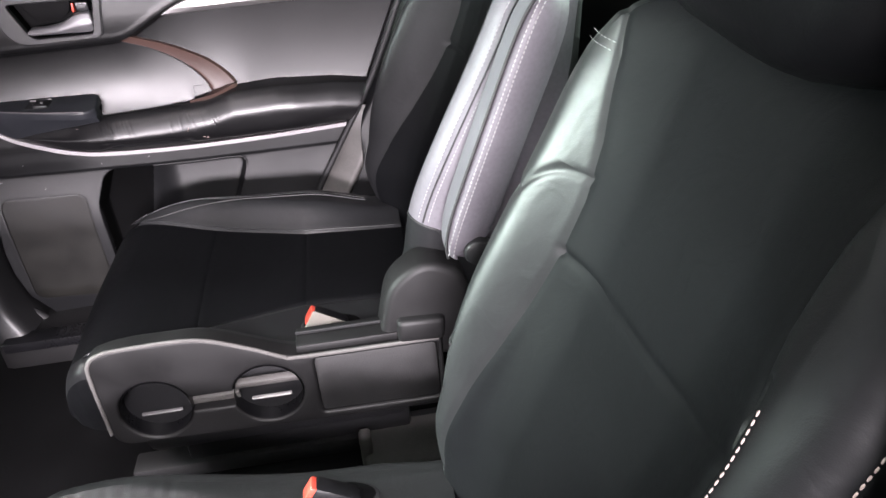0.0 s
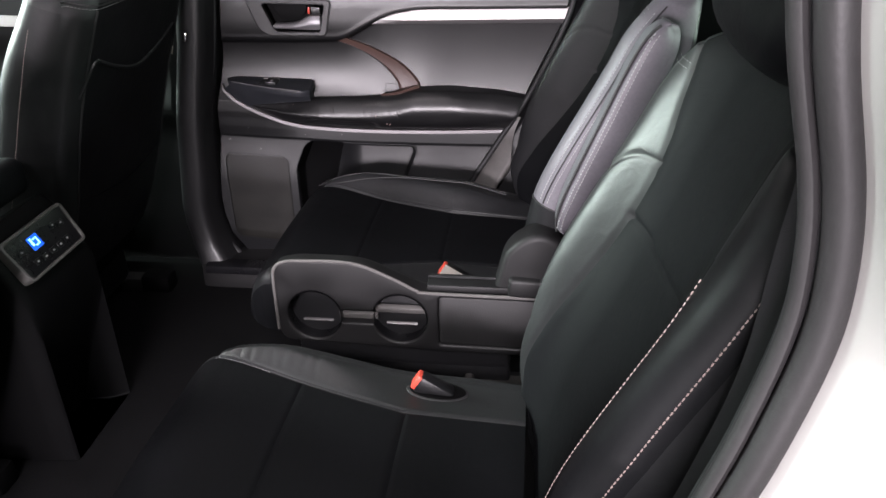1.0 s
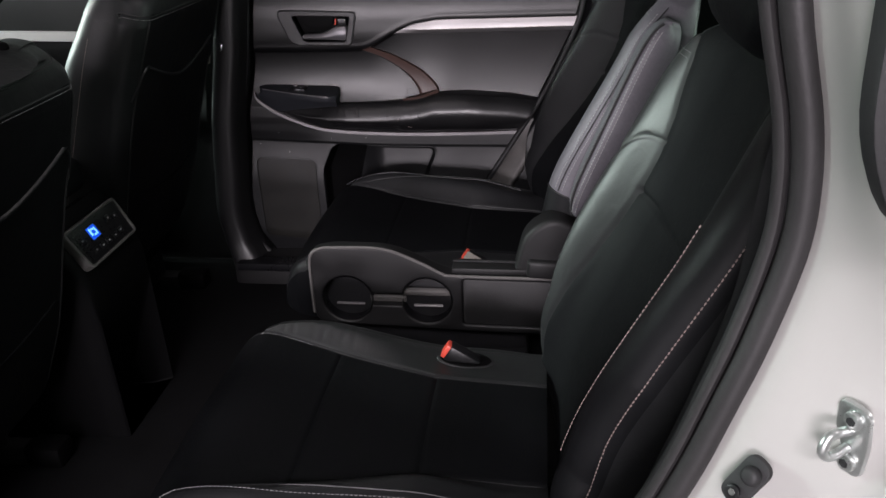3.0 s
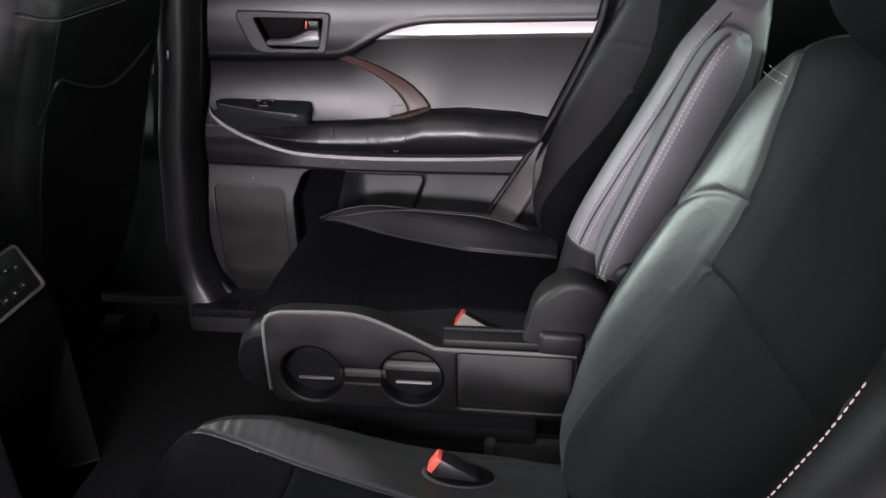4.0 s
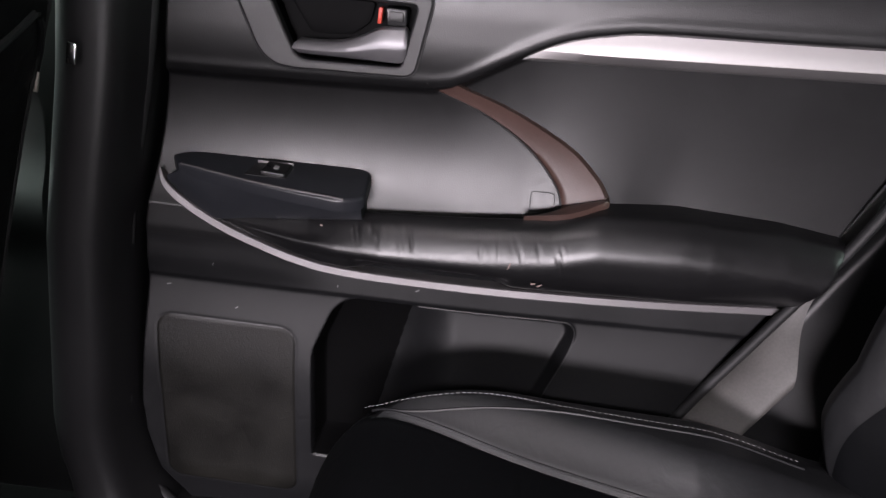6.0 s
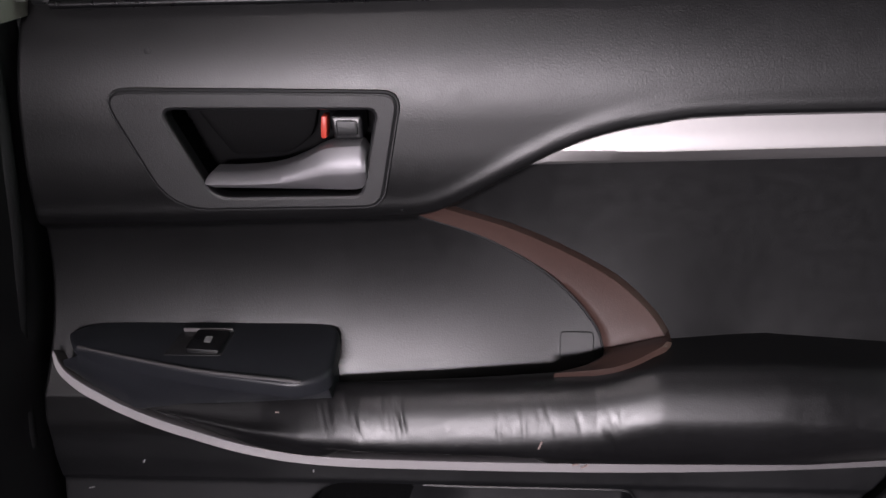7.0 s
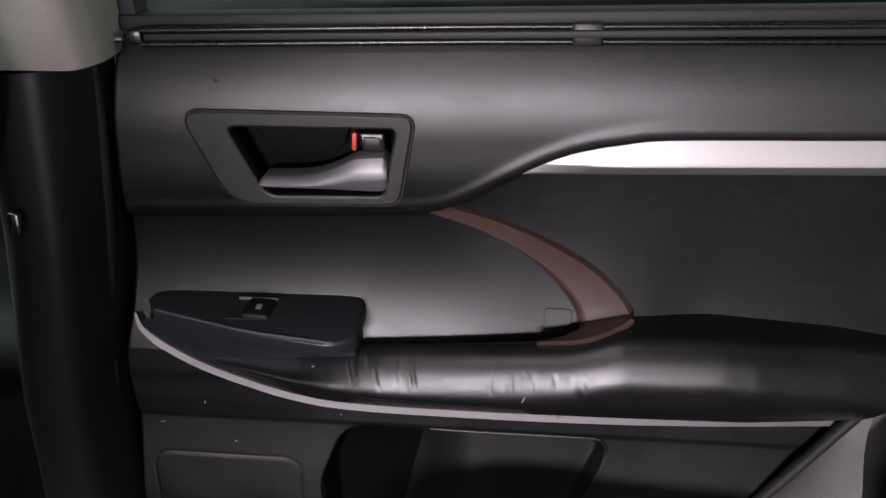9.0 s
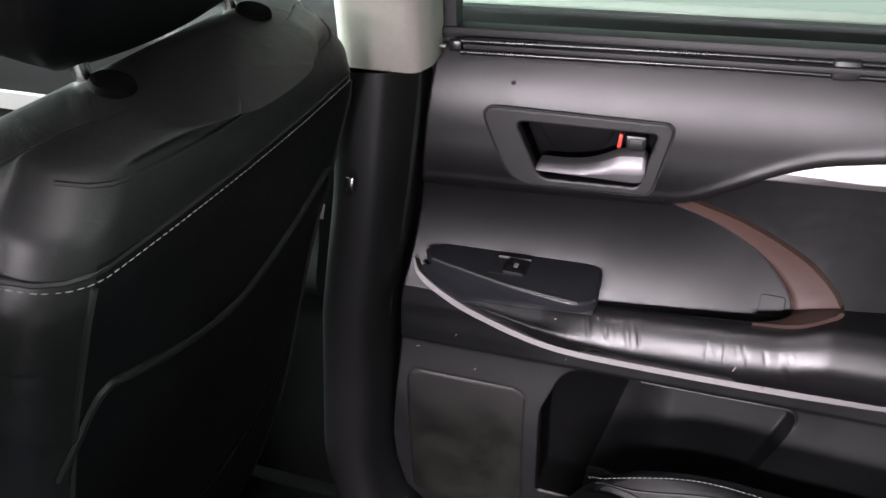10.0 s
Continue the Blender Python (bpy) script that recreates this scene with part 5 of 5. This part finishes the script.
def panel_pose(lift=0.0):
    """Plate axes on the sloping control panel, which looks back and up."""
    m = Matrix(((0, -0.866, -0.5, -0.258), (1, 0, 0, YC), (0, -0.5, 0.866, 0.463), (0, 0, 0, 1)))
    return m @ Matrix.Scale(0.86, 4) @ Matrix.Translation((0, -lift, 0))


panel = part("control_panel", plate_bm(frame_in, panel_pose(0.0), 0.03, 0.002), GLOSS, con, "glossy black climate panel")
part("panel_frame", plate_bm(frame_out, panel_pose(0.003), 0.03, 0.003, [frame_in]), GREY, panel, "satin grey frame")
part("display", plate_bm(rounded([(-0.045, 0.030), (0.018, 0.030), (0.018, -0.004), (-0.045, -0.004)], 0.002), panel_pose(0.0012), 0.003, 0), GLOSS, panel, "dark display window")
part("lit_area", plate_bm(rounded([(-0.042, 0.028), (-0.008, 0.028), (-0.008, -0.002), (-0.042, -0.002)], 0.002), panel_pose(0.0018), 0.002, 0), SCREEN, panel, "blue lit display")
for a, b, w, h in ((-0.034, 0.016, 0.006, 0.018), (-0.024, 0.020, 0.008, 0.004), (-0.024, 0.006, 0.008, 0.004), (-0.016, 0.013, 0.004, 0.018)):
    part("display_bar", box_bm((w, 0.001, h), panel_pose(0.0022) @ Matrix.Translation((a, 0, b)), 0.0003), DIGIT, panel)
for a, b in ((-0.075, 0.012), (-0.055, -0.022), (-0.028, -0.024), (0.0, -0.024), (0.028, -0.024), (0.055, -0.022), (0.070, 0.012), (0.045, 0.018)):
    key = part("button", box_bm((0.020, 0.004, 0.013), panel_pose(0.001) @ Matrix.Translation((a, 0, b)), 0.0015), GLOSS, panel)
    part("button_mark", box_bm((0.006, 0.001, 0.004), panel_pose(0.0031) @ Matrix.Translation((a, 0, b)), 0.0003), DARKTHREAD, key)

# ---- far front door, glimpsed past the front seats ----
fdoor = thing("front_door", (-0.85, 0.72, 0.08), "closed front car door with a silver strip", "car door")
zz = np.linspace(0.06, 0.86, 90)[:, None]
xx = np.linspace(-1.4, -0.30, 60)[None, :] + 0 * zz
zz = zz + 0 * xx
yy = 0.705 + 0.02 * step(0.70, 0.62, zz) - 0.03 * bell(zz - 0.50, 0.05) + 0.03 * step(0.82, 0.87, zz)
grid("lining", np.stack([xx, yy, zz], -1), SOFT, fdoor, "black vinyl lining")
sweep("silver_strip", [(-1.35, 0.703, 0.735), (-0.8, 0.703, 0.725), (-0.32, 0.703, 0.715)], [(-0.014, 0), (-0.012, 0.004), (0.012, 0.006), (0.014, 0)], SILVER, fdoor, "satin silver strip", up=(0, -1, 0))
sweep("lower_strip", [(-1.3, 0.68, 0.46), (-0.8, 0.68, 0.46), (-0.52, 0.69, 0.465)], circle(0.005, 8), SILVER, fdoor, "thin silver strip")
g = link("window_glass", [(-1.3, 0.738, 0.862), (-0.25, 0.738, 0.862), (-0.22, 0.66, 1.21), (-1.0, 0.66, 1.21)], [(0, 1, 2, 3)], GLASS, fdoor, "tinted glass")
g.visible_shadow = False

# ---- near side: door opening with white painted jamb ----
JAMB = [(1.25, 0.735), (1.12, 0.765), (1.01, 0.785), (0.93, 0.806), (0.874, 0.814), (0.82, 0.813), (0.74, 0.798), (0.676, 0.781), (0.59, 0.756), (0.506, 0.721), (0.40, 0.655), (0.28, 0.565), (0.16, 0.47), (0.07, 0.38)]
jamb = structure(thing("door_jamb", (0.75, -0.76, 0.05)), "white painted door jamb of the open rear doorway", "car body")
line = smooth_line([(x, 0, z) for z, x in JAMB], 6)
HIGH = [(0.000, -0.700), (0.004, -0.728), (0.007, -0.740), (0.009, -0.752), (0.010, -0.764), (0.010, -0.776), (0.011, -0.788), (0.013, -0.797), (0.017, -0.805), (0.024, -0.812), (0.034, -0.817),
        (0.05, -0.821), (0.08, -0.825), (0.14, -0.830), (0.22, -0.834), (0.34, -0.838), (0.60, -0.842), (1.0, -0.82)]
LOW = [(0.000, -0.700), (0.004, -0.728), (0.010, -0.742), (0.022, -0.752), (0.038, -0.762), (0.054, -0.773), (0.070, -0.785), (0.084, -0.793), (0.092, -0.798), (0.097, -0.808), (0.101, -0.820),
       (0.108, -0.827), (0.13, -0.829), (0.20, -0.831), (0.26, -0.834), (0.36, -0.838), (0.60, -0.842), (1.0, -0.82)]
rows = []
for i, p in enumerate(line):
    t = (line[min(i + 1, len(line) - 1)] - line[max(i - 1, 0)]).normalized()
    side = Vector((-t.z, 0, t.x))
    if side.x < 0:
        side = -side
    side = (side + Vector((0.8, 0, 0))).normalized()
    k = float(step(0.93, 0.72, p.z))
    rows.append([(p.x + side.x * (a + (c - a) * k), b + (d - b) * k, p.z + side.z * (a + (c - a) * k) * 0.6) for (a, b), (c, d) in zip(HIGH, LOW)])
grid("white_panel", np.array(rows), PAINT, jamb, "glossy white painted sheet metal", flip=False, smooth=60)
nseal = structure(thing("door_seal_near", (0.75, -0.70, 0.05)), "black rubber seal round the open doorway", "door seal")
lip = [(0.0115 * math.cos(a) * 1.0, 0.014 * math.sin(a)) for a in np.linspace(0, 2 * math.pi, 13)[:-1]]
sweep("seal_bulb", [Vector((p.x - 0.004, -0.722, p.z)) for p in line], lip, SEAL, nseal, "soft rubber bulb", up=(0, -1, 0))
sweep("seal_lip", [Vector((p.x - 0.0205, -0.712, p.z)) for p in line], [(a * 0.5, b * 0.62) for a, b in lip], SEAL, nseal, "inner trim lip", up=(0, -1, 0))
sweep("seal_channel", [Vector((p.x - 0.012, -0.704, p.z)) for p in line], [(-0.010, -0.006), (-0.010, 0.006), (0.010, 0.006), (0.010, -0.006)], RUBBER, nseal, "dark groove", up=(0, -1, 0))
nq = structure(thing("quarter_trim_near", (1.1, -0.70, 0.03)), "dark plastic lining behind the near doorway", "car trim")
zz = np.linspace(0.03, 1.25, 40)[:, None]
lx = np.interp(zz, [z for z, x in JAMB[::-1]], [x for z, x in JAMB[::-1]])
xx = lx + 0.006 + (1.75 - lx) * np.linspace(0, 1, 20)[None, :]
zz = zz + 0 * xx
grid("lining", np.stack([xx, -0.688 + 0.03 * step(0.0, 0.1, xx - lx), zz], -1), PLASTIC, nq, "black plastic lining", flip=True)

# quarter window behind the jamb
qw = thing("quarter_window", (0.93, -0.84, 0.86), "black framed quarter window in white bodywork", "car window")
qo = rounded([(0.781, 1.25), (0.795, 0.95), (0.825, 0.886), (1.5, 0.885), (1.5, 1.25)], [0.01, 0.03, 0.03, 0.01, 0.01], 4)
part("window_rubber", plate_bm(qo, pose(0, -0.846, 0), 0.022, 0.003), RUBBER, qw, "black rubber frame")
part("pane", plate_bm(rounded([(0.797, 1.25), (0.811, 0.955), (0.841, 0.903), (1.49, 0.90), (1.49, 1.25)], 0.01), pose(0, -0.850, 0), 0.004, 0.001), PANE_REFLECTION, qw, "glass painted pale for its reflection")

# striker and the courtesy switch on the jamb
st = thing("door_striker", (0.845, -0.785, 0.69), "zinc plated door striker bolted to the jamb", "door striker")
SM = pose(0.853, -0.787, 0.694, 0, -3, 0) @ pose(0, 0, 0, 0, 0, -60) @ Matrix.Scale(0.76, 4)
part("base_plate", plate_bm(rounded([(-0.018, 0.042), (0.018, 0.042), (0.022, 0.0), (0.018, -0.042), (-0.018, -0.042)], 0.012, 6), SM, 0.006, 0.002), ZINC, st, "rounded steel plate")
for dz in (-0.026, 0.027):
    bolt = part("bolt", cyl_bm(0.010, 0.007, SM @ pose(0.004, -0.003, dz, 90), 20, 0.002), ZINC, st)
    part("bolt_socket", cyl_bm(0.005, 0.002, SM @ pose(0.004, -0.007, dz, 90), 6, 0), RUBBER, bolt)
loop = smooth_line([SM @ Vector(p) for p in ((0.0, 0.0, 0.011), (0.0, -0.016, 0.014), (-0.001, -0.028, 0.012), (-0.001, -0.034, 0.0), (-0.001, -0.028, -0.012), (0.0, -0.016, -0.014), (0.0, 0.0, -0.011))], 6)
tube("loop", loop, 0.0040, ZINC, st, "bent steel loop", 12)
cs = thing("door_bumper", (0.785, -0.77, 0.63), "black rubber courtesy light switch on the jamb", "switch")
CM = pose(0.788, -0.769, 0.629, 0, 30, 0) @ pose(0, 0, 0, 0, 0, -50) @ Matrix.Scale(0.80, 4)
part("base", plate_bm(rounded([(-0.015, 0.032), (0.015, 0.032), (0.015, -0.030), (-0.015, -0.030)], 0.015, 7), CM, 0.007, 0.002), RUBBER, cs)
part("plunger", cyl_bm(0.012, 0.012, CM @ pose(0.002, -0.005, 0.012, 90), 22, 0.004, 0.009), RUBBER, cs, "rubber plunger cap")
screw = part("screw", cyl_bm(0.008, 0.005, CM @ pose(0, -0.003, -0.016, 90), 18, 0.0015), GLOSS, cs, "dark screw")
part("screw_socket", cyl_bm(0.004, 0.001, CM @ pose(0, -0.006, -0.016, 90), 6, 0), CHROME, screw)

# seat belt hanging behind the near chair
sb = thing("seat_belt", (0.86, -0.64, 0.3), "black woven seat belt hanging beside the chair", "seat belt")
sweep("strap", smooth_line([(0.80, -0.655, 1.20), (0.822, -0.655, 0.95), (0.820, -0.650, 0.84), (0.812, -0.646, 0.725), (0.785, -0.640, 0.60), (0.74, -0.63, 0.42), (0.71, -0.62, 0.25), (0.69, -0.62, 0.08)], 8),
      [(-0.023, -0.0008), (-0.023, 0.0008), (0.023, 0.0008), (0.023, -0.0008)], WEBBING, sb, "woven webbing", up=(-0.6, -0.75, 0))
part("guide_loop", box_bm((0.060, 0.016, 0.030), pose(0.806, -0.655, 1.13, 0, 0, 40), 0.006, 3), PLASTIC, sb, "black plastic belt guide")

# mounting bracket on the floor between the rear chairs
fb = thing("floor_bracket", (0.58, 0.19, FLOOR), "worn grey plastic bracket on the floor between the chairs", "bracket")
part("cover", box_bm((0.15, 0.12, 0.035), pose(0.585, 0.175, FLOOR + 0.017), 0.012, 3), GREY, fb, "scuffed grey cover")
part("post", box_bm((0.022, 0.030, 0.075), pose(0.515, 0.165, FLOOR + 0.037), 0.008, 3), GREY, fb)

# unseen lamp fixtures added in the headliner to go with the roof fill
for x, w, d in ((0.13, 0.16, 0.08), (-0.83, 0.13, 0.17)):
    dome = thing("dome_lamp", (x, 0.03, 1.25), "unseen roof lamp added to brighten the door", "lamp", "roof lamps")
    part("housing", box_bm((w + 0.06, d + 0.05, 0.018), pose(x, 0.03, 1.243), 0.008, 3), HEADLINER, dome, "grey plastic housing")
    part("lens", box_bm((w, d, 0.010), pose(x, 0.03, 1.234), 0.003, 2), LAMP, dome, "glowing lens of the added lamp")
